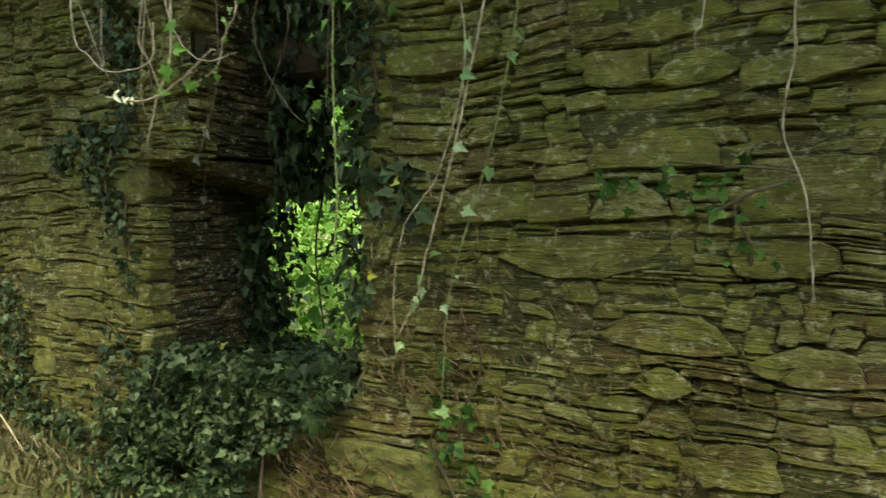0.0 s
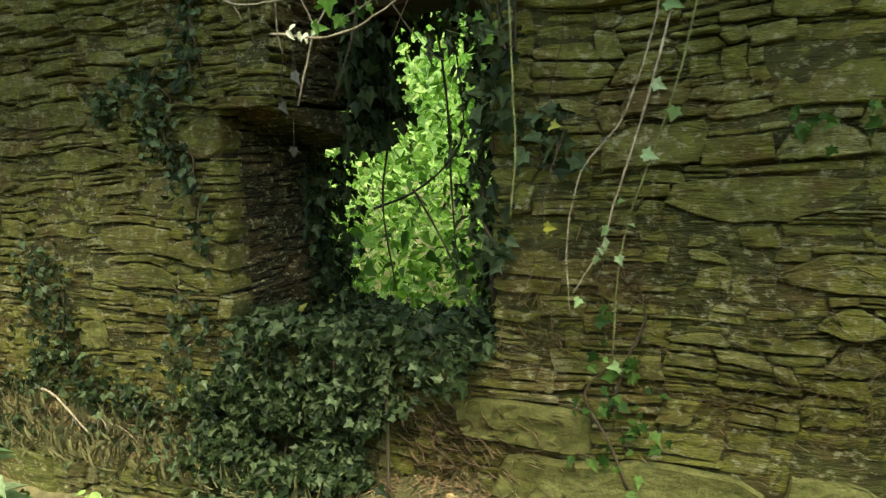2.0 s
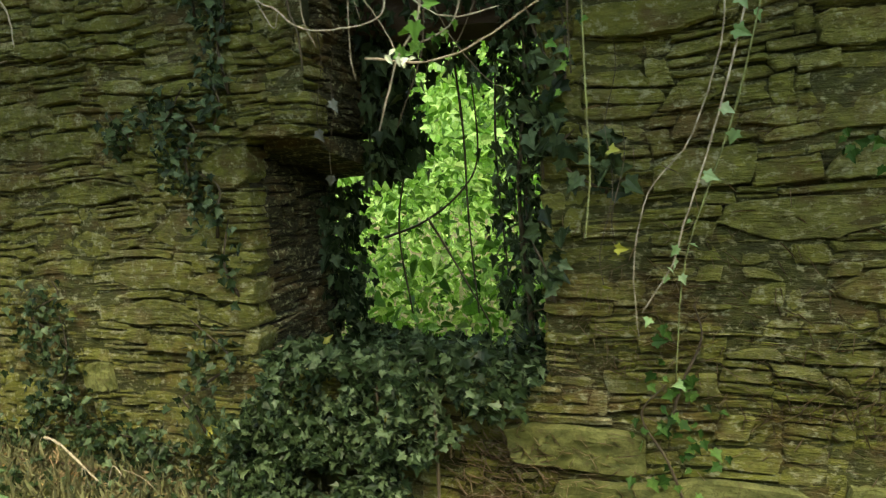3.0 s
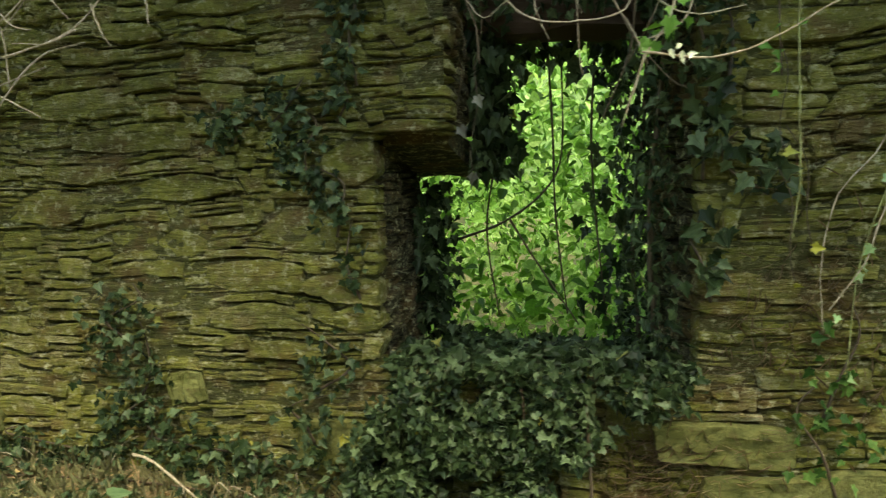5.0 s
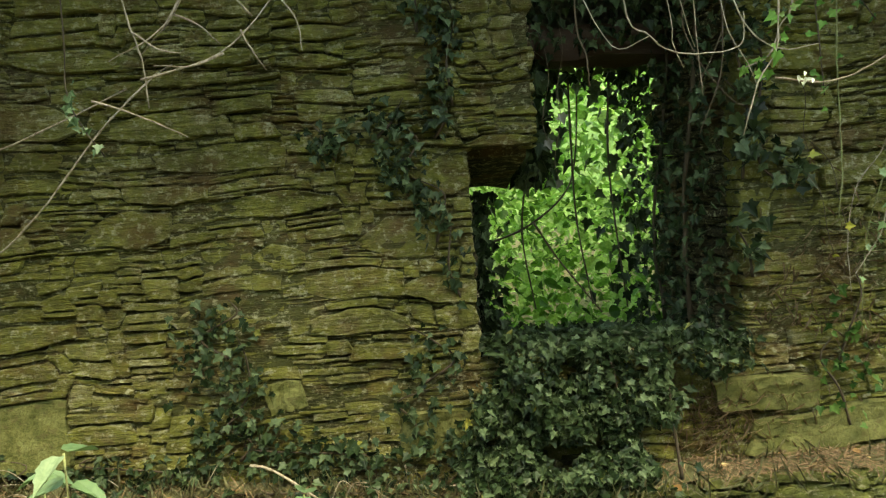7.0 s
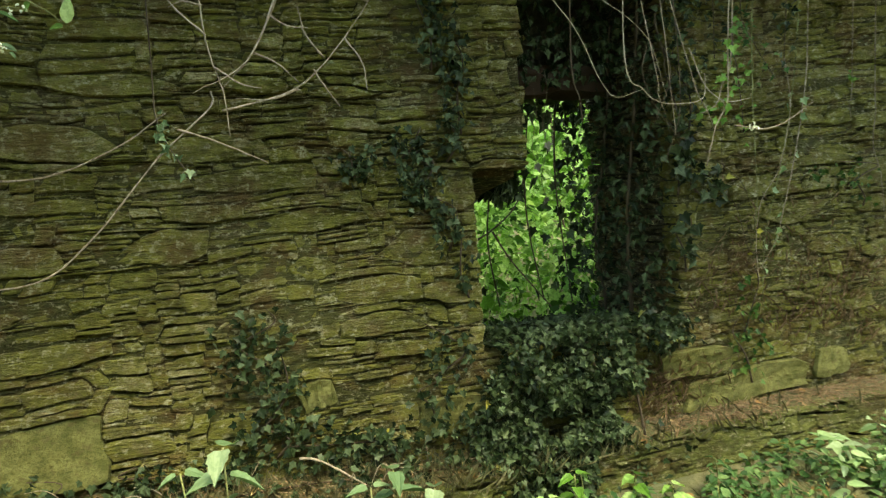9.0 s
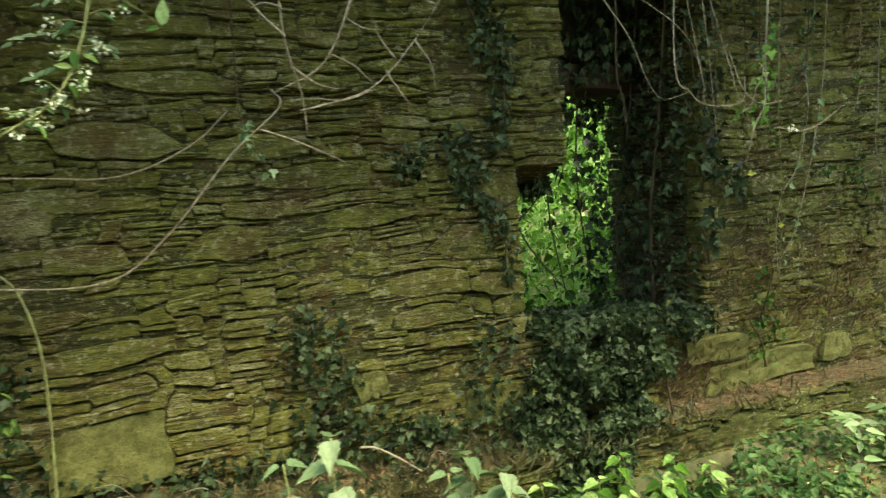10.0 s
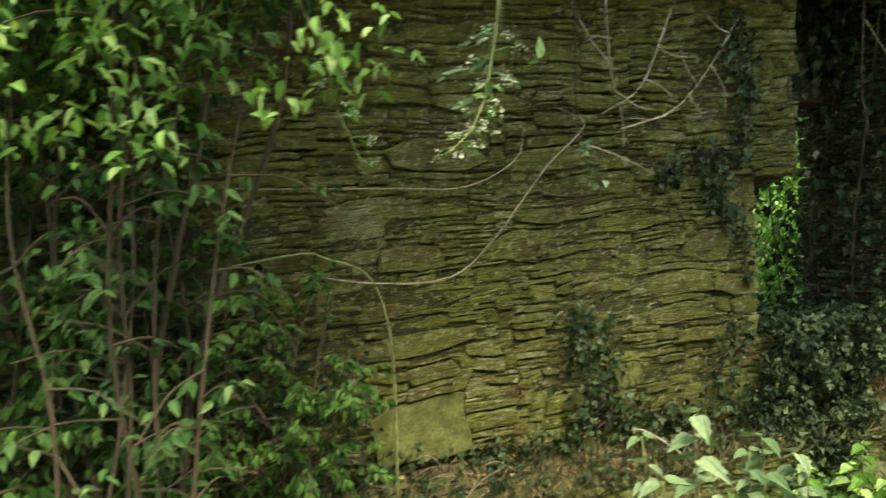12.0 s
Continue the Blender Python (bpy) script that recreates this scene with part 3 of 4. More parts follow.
# ---- ivy ----
def ivy_on_wall(patches, label, size=(0.022, 0.046), stems=3, mat=IVY):
    cx, cz = patches[0][0], patches[0][1]
    foot = min(p[1] - p[3] for p in patches)
    plant = thing("ivy_plant", (cx, -0.02, foot), label, "ivy", "ivy on the wall")
    L = Leaves()
    for x, z, rx, rz, n in patches:
        for _ in range(int(n * 0.8)):
            a, r = random.uniform(0, 6.283), random.random() ** 0.65 * random.uniform(0.8, 1.3)
            p = Vector((x + rx * r * math.cos(a), -random.uniform(0.03, 0.085), z + rz * r * math.sin(a)))
            L.leaf("ivy", p, Vector((random.uniform(-0.9, 0.9), random.uniform(-0.4, 0.1), -random.uniform(0.1, 1))),
                   Vector((random.uniform(-0.6, 0.6), -1, random.uniform(-0.2, 0.9))), random.uniform(*size), 0.2, random.uniform(-0.1, 0.4))
    under(L.make("leaves", mat, None, "", "stuff"), plant)
    for s in range(stems):
        x, z, rx, rz, n = patches[s % len(patches)]
        pts = [(x + random.uniform(-0.5, 0.5) * rx, -0.02, z - rz), (x + random.uniform(-0.8, 0.8) * rx, -0.045, z - 0.2 * rz),
               (x + random.uniform(-1, 1) * rx, -0.04, z + 0.5 * rz), (x + random.uniform(-1, 1) * rx, -0.03, z + rz)]
        under(tube("stem", pts, 0.006, 0.002, STEM), plant)
    return plant


ivy_on_wall([(-1.07, 0.94, 0.17, 0.12, 80), (-1.03, 0.72, 0.19, 0.19, 165), (-0.92, 0.50, 0.24, 0.1, 110)], "dark ivy clump with withered leaves on the slate wall")
ivy_on_wall([(-0.28, 1.57, 0.10, 0.15, 130), (-0.18, 1.36, 0.08, 0.13, 70), (-0.33, 1.72, 0.1, 0.08, 40)], "dark green ivy trailing over wall stones")
ivy_on_wall([(-0.07, 1.98, 0.07, 0.22, 110), (-0.13, 2.25, 0.12, 0.2, 120), (-0.12, 1.74, 0.06, 0.1, 45)], "narrow dusty ivy growth beside the opening")
ivy_on_wall([(-0.54, 1.65, 0.11, 0.07, 60)], "small thin ivy tuft on the wall", stems=2)
ivy_on_wall([(-0.2, 0.78, 0.12, 0.13, 60), (-0.08, 1.15, 0.05, 0.15, 25), (-0.3, 0.55, 0.15, 0.1, 45)], "loose ivy beside the window sill")
ivy_on_wall([(-0.62, 0.40, 0.35, 0.09, 190), (-1.35, 0.40, 0.35, 0.07, 130), (-0.1, 0.4, 0.2, 0.1, 80)], "low ivy along the foot of the wall")
ivy_on_wall([(2.2, 1.45, 0.22, 0.07, 26), (2.3, 1.32, 0.1, 0.1, 14), (1.95, 1.46, 0.15, 0.04, 14)], "sparse green ivy runner on the wall", size=(0.02, 0.042), stems=2, mat=SHRUB)
ivy_on_wall([(1.27, 1.45, 0.12, 0.10, 34), (1.11, 1.6, 0.08, 0.2, 45), (1.12, 1.15, 0.06, 0.15, 25)], "glossy dark ivy with a yellowing leaf", size=(0.04, 0.075))
ivy_on_wall([(1.13, 1.95, 0.09, 0.28, 70), (1.1, 2.35, 0.14, 0.25, 90)], "ivy climbing the jamb of the opening", size=(0.03, 0.055))
ivy_on_wall([(1.5, 0.55, 0.14, 0.2, 40), (1.48, 0.8, 0.1, 0.2, 25)], "thin ivy trailing over mossy blocks", stems=2, mat=SHRUB)
# ivy at the foot; the patches behind the shrub are added to darken it
ivy_on_wall([(-2.35, 0.75, 0.25, 0.35, 260), (-2.1, 0.42, 0.3, 0.1, 120), (-2.7, 0.7, 0.3, 0.45, 380), (-3.1, 1.0, 0.4, 0.8, 800), (-2.7, 1.3, 0.2, 0.4, 160)], "ivy at the wall's foot, thickened behind the shrub to stand in for shade")

# ivy over the sill and down the wall below it
sill_ivy = thing("ivy_plant", (0.5, -0.05, 0.25), "dense dark ivy covering the sill and spilling down", "ivy", "ivy on the wall")
L = Leaves()
for _ in range(900):
    x, y = random.uniform(0.01, 1.08), random.uniform(-0.08, 0.70)
    z = SILL + 0.02 - 0.16 * max(0.0, y) + 0.07 * random.random() + 0.04 * noise.noise((x * 4, y * 4, 0))
    L.leaf("ivy", (x, y, z), (random.uniform(-1, 1), random.uniform(-1, 0.2), random.uniform(-0.5, 0.3)),
           (random.uniform(-0.5, 0.5), random.uniform(-0.9, 0.1), 1), random.uniform(0.035, 0.06), 0.2, 0.2)
for _ in range(5600):
    z = SILL + 0.08 - 0.58 * random.random() ** 0.8
    f = (SILL - z) / 0.5
    x = random.uniform(0.02 - 0.16 * f, 1.07 - 0.40 * max(0, min(1, f / 0.5))) + random.gauss(0, 0.025)
    lump = noise.noise((x * 7, z * 7, 1.5))
    if lump < -0.38:
        continue
    y = -0.03 - 0.08 * max(0, f) - (0.12 + 0.15 * lump) * random.random()
    L.leaf("ivy", (x, y, z), (random.uniform(-1, 1), random.uniform(-0.9, 0.3), -random.uniform(-0.2, 1)),
           (random.uniform(-0.9, 0.9), -1, random.uniform(-0.3, 1.4)), random.uniform(0.02, 0.043), random.uniform(0.1, 0.5), random.uniform(-0.1, 0.4))
for _ in range(1100):
    x, z = random.gauss(0.26, 0.2), random.uniform(0.02, 0.34)
    if noise.noise((x * 6, z * 6, 3.5)) < -0.15:
        continue
    L.leaf("ivy", (x, plinth_front(x) - random.uniform(0.0, 0.09), z), (random.uniform(-1, 1), random.uniform(-0.9, 0.2), -random.uniform(-0.2, 1)),
           (random.uniform(-0.9, 0.9), -1, random.uniform(-0.2, 1.2)), random.uniform(0.02, 0.045), random.uniform(0.1, 0.5), random.uniform(-0.1, 0.4))
under(L.make("leaves", IVY, None, "", "stuff"), sill_ivy)
for k in range(3):
    x = 0.15 + 0.3 * k
    under(tube("stem", [(x, -0.16, 0.24), (x + random.uniform(-0.08, 0.08), -0.12, 0.48), (x + random.uniform(-0.1, 0.1), -0.07, 0.72), (x, 0.2, 0.74)], 0.007, 0.003, STEM), sill_ivy)

# ivy that lines the right reveal and hangs from the beam
jamb_ivy = thing("ivy_plant", (1.0, 0.3, 0.74), "thick shaded ivy lining the reveal of the opening", "ivy", "ivy on the wall")
L = Leaves()
for _ in range(1000):
    y, z = random.uniform(-0.06, 0.75), random.uniform(0.74, 2.6)
    x = 1.06 - 0.11 * y - random.random() * 0.12 * (1 + noise.noise((y * 6, z * 6, 3)))
    L.leaf("ivy", (x, y, z), (random.uniform(-0.5, 0.2), random.uniform(-0.9, 0.5), -random.uniform(0.1, 1)),
           (-1, random.uniform(-1, 0.2), random.uniform(0, 0.8)), random.uniform(0.025, 0.055), 0.3, 0.25)
under(L.make("leaves", IVY, None, "", "stuff"), jamb_ivy)
under(tube("stem", [(1.0, 0.3, 0.74), (0.97, 0.25, 1.3), (1.01, 0.2, 1.9), (1.0, 0.1, 2.6)], 0.011, 0.007, STEM, wobble=0.004), jamb_ivy)
under(tube("stem", [(0.96, 0.5, 0.74), (0.94, 0.55, 1.2), (0.98, 0.45, 1.8), (0.97, 0.3, 2.6)], 0.009, 0.006, STEM, wobble=0.004), jamb_ivy)

L = Leaves()
for _ in range(420):
    x, z = random.uniform(0.28, 1.05), 2.05 + 0.6 * random.random()
    L.leaf("ivy", (x, random.uniform(0.25, 0.42), z), (random.uniform(-0.6, 0.6), random.uniform(-0.6, 0.2), -1), (random.uniform(-0.5, 0.5), -1, 0.4), random.uniform(0.03, 0.055), 0.2, 0.25)
under(L.make("leaves", IVY, None, "", "stuff"), jamb_ivy)
curtain = thing("ivy_plant", (0.5, 0.68, 2.0), "loose ivy hanging in the opening against the light", "ivy", "ivy on the wall")
L = Leaves()


def hang_leaf(x, y, z, s):
    L.leaf("ivy", (x, y, z), (random.uniform(-0.5, 0.5), random.uniform(-0.3, 0.3), -1), (random.uniform(-0.5, 0.5), -1, random.uniform(-0.3, 0.5)), s, 0.2, 0.2)


for _ in range(70):
    hang_leaf(random.uniform(0.28, 1.0), random.uniform(0.62, 0.75), 2.02 - abs(random.gauss(0, 0.07)), random.uniform(0.04, 0.075))
for _ in range(620):
    hang_leaf(0.29 + abs(random.gauss(0, 0.075)), random.uniform(0.4, 0.78), random.uniform(1.45, 2.2), random.uniform(0.04, 0.08))
for _ in range(300):
    hang_leaf(0.03 + abs(random.gauss(0, 0.065)), random.uniform(0.45, 0.80), random.uniform(0.78, 1.42), random.uniform(0.035, 0.065))
for _ in range(160):
    f = random.random()
    hang_leaf(0.03 + 0.32 * f, random.uniform(0.5, 0.8), 0.66 + 0.28 * (1 - f) ** 2 * random.random(), random.uniform(0.035, 0.06))
for _ in range(60):
    hang_leaf(0.96 - abs(random.gauss(0, 0.1)), random.uniform(0.6, 0.8), random.uniform(0.75, 2.0), random.uniform(0.04, 0.075))
for _ in range(80):
    hang_leaf(0.1 + 0.9 * random.random(), random.uniform(0.66, 0.8), 0.64 + abs(random.gauss(0, 0.04)), random.uniform(0.04, 0.07))
for _ in range(30):
    hang_leaf(0.72 + 0.26 * random.random() ** 0.7, random.uniform(0.75, 1.0), random.uniform(0.8, 2.1), random.uniform(0.045, 0.09))
under(L.make("leaves", IVY, None, "", "stuff"), curtain)
for pts in ([(0.15, 0.9, 1.14), (0.37, 0.9, 1.22), (0.57, 0.9, 1.37), (0.65, 0.9, 1.56), (0.65, 0.75, 2.05)],
            [(0.59, 0.72, 2.05), (0.61, 0.8, 1.63), (0.62, 0.8, 1.24), (0.67, 0.74, 0.8)],
            [(0.40, 0.85, 1.24), (0.52, 0.85, 1.04), (0.72, 0.75, 0.75)],
            [(0.34, 0.7, 2.05), (0.36, 0.72, 1.6), (0.31, 0.7, 1.2), (0.36, 0.7, 0.8)],
            [(0.8, 0.7, 2.05), (0.78, 0.72, 1.5), (0.84, 0.7, 0.78)]):
    under(tube("stem", pts, 0.007, 0.004, STEM), curtain)


ledge_ivy = thing("ivy_plant", (-0.9, -0.1, 0.3), "creeping ivy over the stone ledge", "ivy", "ivy on the wall")
L = Leaves()
for _ in range(1100):
    x, f = random.uniform(-3.2, 0.3), random.random()
    if noise.noise((x * 3, f * 2, 7)) < -0.1:
        continue
    y = plinth_front(x) * f * 1.1
    z = debris(x, y) + random.uniform(0.0, 0.07) - (0.12 * random.random() if f > 0.85 else 0.0)
    L.leaf("ivy", (x, y, z), (random.uniform(-1, 1), random.uniform(-1, 0.3), random.uniform(-0.5, 0.3)), (0, -0.5, 1), random.uniform(0.02, 0.05), 0.25, 0.2)
under(L.make("leaves", IVY, None, "", "stuff"), ledge_ivy)
under(tube("stem", [(-3.0, -0.1, debris(-3.0, -0.1)), (-2.0, -0.15, debris(-2, -0.15)), (-1.0, -0.1, debris(-1, -0.1)), (0.0, -0.15, debris(0, -0.15))], 0.006, 0.004, STEM), ledge_ivy)


# ---- vines, twigs and sprigs that hang before the wall ----
def hanging(name, label, category, strands, mat, top=2.95, radius=(0.005, 0.0025), group=""):
    """Strands of one plant; the first is carried up to the wall's head."""
    first = strands[0][0]
    holder = thing(name, (first[0], 0.0, top), label, category, group)
    for k, pts in enumerate(strands):
        if k == 0:
            pts = [(pts[0][0] + 0.06, 0.03, top), (pts[0][0] + 0.04, 0.7 * pts[0][1], top - 0.1), (pts[0][0] + 0.02, pts[0][1], max(2.6, pts[0][2] + 0.1))] + pts
        thin = 1.0 if k == 0 else 0.7
        under(tube("stem", pts, radius[0] * thin, radius[1] * thin, mat, wobble=0.0015), holder)
    return holder


def side_leaves(holder, pts, n, kind, size, mat, name="leaves", label="", spread=0.02, tip=(0, -0.3, -0.6)):
    L = Leaves()
    line = spline(pts, 8)
    for k in range(n):
        p = line[random.randrange(len(line))] + rv(spread)
        L.leaf(kind, p, Vector(tip) + rv(0.8), Vector((0, -1, 0.7)) + rv(0.6), random.uniform(*size), 0.25, 0.25)
    return under(L.make(name, mat, None, label, "stuff"), holder)


dead = hanging("dead_branch", "bare pale dry branch hanging with forked twigs", "branch",
               [[(-1.11, -0.45, 2.38), (-1.10, -0.45, 2.08), (-1.06, -0.45, 1.91), (-1.05, -0.45, 1.75)],
                [(-0.81, -0.45, 2.31), (-0.94, -0.45, 2.05), (-1.06, -0.45, 1.92)],
                [(-1.07, -0.45, 1.84), (-0.81, -0.45, 1.91), (-0.62, -0.45, 2.09), (-0.45, -0.45, 2.32)],
                [(-0.85, -0.46, 2.24), (-0.97, -0.46, 2.01), (-1.16, -0.46, 1.90)],
                [(-1.22, -0.47, 1.78), (-1.09, -0.47, 1.73), (-0.93, -0.47, 1.65)],
                [(-0.95, -0.45, 2.04), (-0.87, -0.46, 2.0), (-0.8, -0.47, 1.93)],
                [(-0.74, -0.45, 1.98), (-0.7, -0.47, 1.9), (-0.66, -0.48, 1.84)],
                [(-1.1, -0.45, 2.1), (-1.2, -0.47, 2.2), (-1.28, -0.48, 2.33)],
                [(-0.62, -0.45, 2.09), (-0.56, -0.45, 2.0), (-0.55, -0.45, 1.9)],
                [(-1.08, -0.45, 1.99), (-1.0, -0.47, 1.93), (-0.93, -0.48, 1.91)],
                [(-1.10, -0.45, 2.2), (-1.16, -0.46, 2.21), (-1.21, -0.46, 2.19)],
                [(-0.88, -0.45, 2.17), (-0.82, -0.46, 2.13), (-0.75, -0.47, 2.12)],
                [(-0.70, -0.45, 2.02), (-0.76, -0.46, 2.1), (-0.78, -0.46, 2.2)],
                [(-0.80, -0.45, 1.91), (-0.9, -0.45, 1.875), (-1.02, -0.46, 1.88)],
                [(-0.52, -0.45, 2.22), (-0.6, -0.46, 2.25), (-0.66, -0.46, 2.32)]], TWIG, radius=(0.0055, 0.002))
tw = hanging("dead_branch", "thin bare twigs looping before the opening", "branch",
             [[(0.45, -0.6, 1.97), (0.53, -0.6, 1.85), (0.60, -0.6, 1.80), (0.70, -0.6, 1.79), (0.81, -0.6, 1.81), (0.82, -0.6, 1.91)],
              [(0.55, -0.55, 2.3), (0.59, -0.6, 1.93), (0.60, -0.6, 1.82), (0.63, -0.6, 1.75)],
              [(0.69, -0.5, 2.3), (0.70, -0.55, 1.79), (0.71, -0.55, 1.67)],
              [(0.72, -0.5, 2.3), (0.76, -0.6, 1.90), (0.79, -0.6, 1.82), (0.83, -0.6, 1.75), (0.86, -0.6, 1.68)],
              [(0.17, -0.5, 2.27), (0.31, -0.5, 2.09), (0.44, -0.5, 1.85), (0.53, -0.6, 1.85)],
              [(0.40, -0.4, 2.3), (0.47, -0.5, 2.2), (0.63, -0.5, 2.07), (0.71, -0.5, 1.83)]], TWIG, radius=(0.003, 0.0017))
tw2 = hanging("dead_branch", "slender bare stems hanging inside the opening", "branch",
              [[(0.38, -0.3, 2.02), (0.41, -0.3, 1.87), (0.42, -0.3, 1.76)],
               [(0.93, -0.2, 2.10), (0.95, -0.2, 1.96), (0.85, -0.2, 1.75)],
               [(0.83, -0.2, 2.12), (0.80, -0.2, 1.99), (0.86, -0.2, 1.84), (0.97, -0.2, 1.70), (1.02, -0.2, 1.67)],
               [(0.83, -0.4, 2.32), (0.85, -0.4, 1.82), (0.76, -0.4, 1.56)]], STEM, radius=(0.004, 0.0025))
pts = [(0.92, -0.62, 1.98), (0.91, -0.62, 1.79), (0.85, -0.62, 1.69), (0.80, -0.62, 1.53)]
sp = hanging("ivy_sprig", "hanging sprig with pale young ivy leaves", "ivy", [pts], TWIG, radius=(0.004, 0.002))
side_leaves(sp, [(0.93, -0.62, 2.1), (0.92, -0.62, 1.85), (0.86, -0.62, 1.71)], 13, "ivy", (0.025, 0.05), IVY_YOUNG)
fern = hanging("ivy_sprig", "bright green sprig of young leaves on an arching twig", "ivy",
               [[(1.04, -0.5, 2.0), (0.99, -0.5, 1.88), (0.95, -0.5, 1.79), (0.85, -0.5, 1.75)],
                [(0.79, -0.55, 2.02), (0.86, -0.55, 1.87), (0.96, -0.55, 1.80), (1.09, -0.55, 1.81)],
                [(0.83, -0.75, 1.68), (0.97, -0.75, 1.66), (1.09, -0.75, 1.69), (1.22, -0.75, 1.76)]], TWIG, radius=(0.004, 0.002))
side_leaves(fern, [(1.04, -0.5, 2.0), (0.99, -0.5, 1.88), (0.95, -0.5, 1.79), (0.87, -0.5, 1.75)], 18, "ivy", (0.02, 0.035), BRIGHT)
side_leaves(fern, [(0.83, -0.75, 1.69), (0.98, -0.75, 1.68)], 6, "ovate", (0.02, 0.03), PALE, label="pale leaf tips")
for strands, label in (([[(1.69, -0.27, 2.03), (1.64, -0.275, 1.75), (1.58, -0.275, 1.50), (1.51, -0.275, 1.27), (1.48, -0.27, 1.16), (1.40, -0.25, 1.02)],
                         [(1.58, -0.24, 2.05), (1.61, -0.24, 1.79), (1.53, -0.24, 1.50), (1.42, -0.24, 1.35), (1.38, -0.24, 1.15), (1.39, -0.24, 0.95)]], "pair of pale vines crossing before the wall"),
                       ([[(2.39, -0.05, 1.93), (2.39, -0.05, 1.77), (2.37, -0.05, 1.59), (2.42, -0.05, 1.45), (2.44, -0.05, 1.30), (2.45, -0.05, 1.16)]], "pale kinked root hanging close to the wall"),
                       ([[(2.19, -0.08, 1.93), (2.17, -0.08, 1.83), (2.18, -0.08, 1.75)]], "short pale shoot tip on the wall"),
                       ([[(1.27, -0.37, 2.10), (1.265, -0.37, 1.79), (1.27, -0.37, 1.59), (1.275, -0.37, 1.39), (1.26, -0.37, 1.24)]], "straight green vine hanging beside the opening"),
                       ([[(1.77, -0.15, 2.49), (1.75, -0.15, 2.13), (1.66, -0.15, 1.62), (1.52, -0.15, 1.16), (1.49, -0.15, 0.79)]], "thin leafy vine trailing down the wall")):
    v = hanging("vine", label, "vine", strands, TWIG if "pale" in label else GREEN_STEM, radius=(0.0035, 0.0017), group="vines on the wall")
    if "leafy" in label or "pair" in label:
        side_leaves(v, strands[0], 9, "ivy", (0.025, 0.045), DOCK)
    if "shoot" in label:
        side_leaves(v, [(2.19, -0.08, 2.0), (2.18, -0.08, 1.93)], 8, "ivy", (0.02, 0.035), IVY_YOUNG)
for x, z, n, m in ((1.12, 2.3, 50, IVY), (1.32, 2.2, 40, HERB), (1.55, 2.3, 40, IVY), (1.24, 1.95, 20, IVY_YOUNG)):
    pts = [(x, -0.28, z + 0.2), (x + random.uniform(-0.08, 0.08), -0.33, z), (x + random.uniform(-0.1, 0.1), -0.35, z - 0.28)]
    v = hanging("ivy_sprig", "hanging ivy spray with small green leaves", "ivy", [pts], STEM, radius=(0.004, 0.002), group="ivy sprays over the opening")
    side_leaves(v, pts, n, "ivy", (0.02, 0.04), m, spread=0.06)
trail = hanging("ivy_sprig", "small trailing ivy sprig with pale tips", "ivy", [[(-1.28, -0.48, 2.0), (-1.28, -0.5, 1.82), (-1.25, -0.51, 1.72), (-1.18, -0.51, 1.60)]], STEM, radius=(0.003, 0.002))
side_leaves(trail, [(-1.28, -0.5, 1.82), (-1.25, -0.51, 1.72), (-1.18, -0.51, 1.60)], 22, "ivy", (0.02, 0.034), NETTLE)


def arching(pts, label, mat=TWIG, r=(0.006, 0.004)):
    holder = thing("bramble_cane", pts[-1], label, "bramble")
    under(tube("stem", pts, r[0], r[1], mat, wobble=0.001), holder)


arching([(-2.75, -0.25, 1.40), (-2.37, -0.19, 1.43), (-2.27, -0.19, 1.40), (-2.11, -0.19, 1.32), (-2.04, -0.19, 1.12), (-2.03, -0.19, 0.84), (-2.06, -0.19, 0.27)], "arching dry stem rooted on the ledge", GREEN_STEM, (0.004, 0.006))
arching([(-1.12, -0.02, 1.98), (-1.12, -0.25, 1.88), (-1.32, -0.25, 1.70), (-1.56, -0.25, 1.43), (-1.77, -0.25, 1.28), (-2.10, -0.25, 1.29), (-2.4, -0.22, 1.36)], "long curved dry bramble stem before the wall", TWIG, (0.004, 0.003))
arching([(-2.6, -0.3, 1.7), (-2.27, -0.3, 1.68), (-1.96, -0.3, 1.66), (-1.69, -0.3, 1.65), (-1.45, -0.25, 1.75), (-1.3, -0.02, 1.9)], "thin horizontal dry stem before the wall", TWIG, (0.004, 0.003))
arching([(-0.91, -0.2, 0.45), (-0.82, -0.2, 0.42), (-0.63, -0.2, 0.27)], "short broken stalk on the ledge")

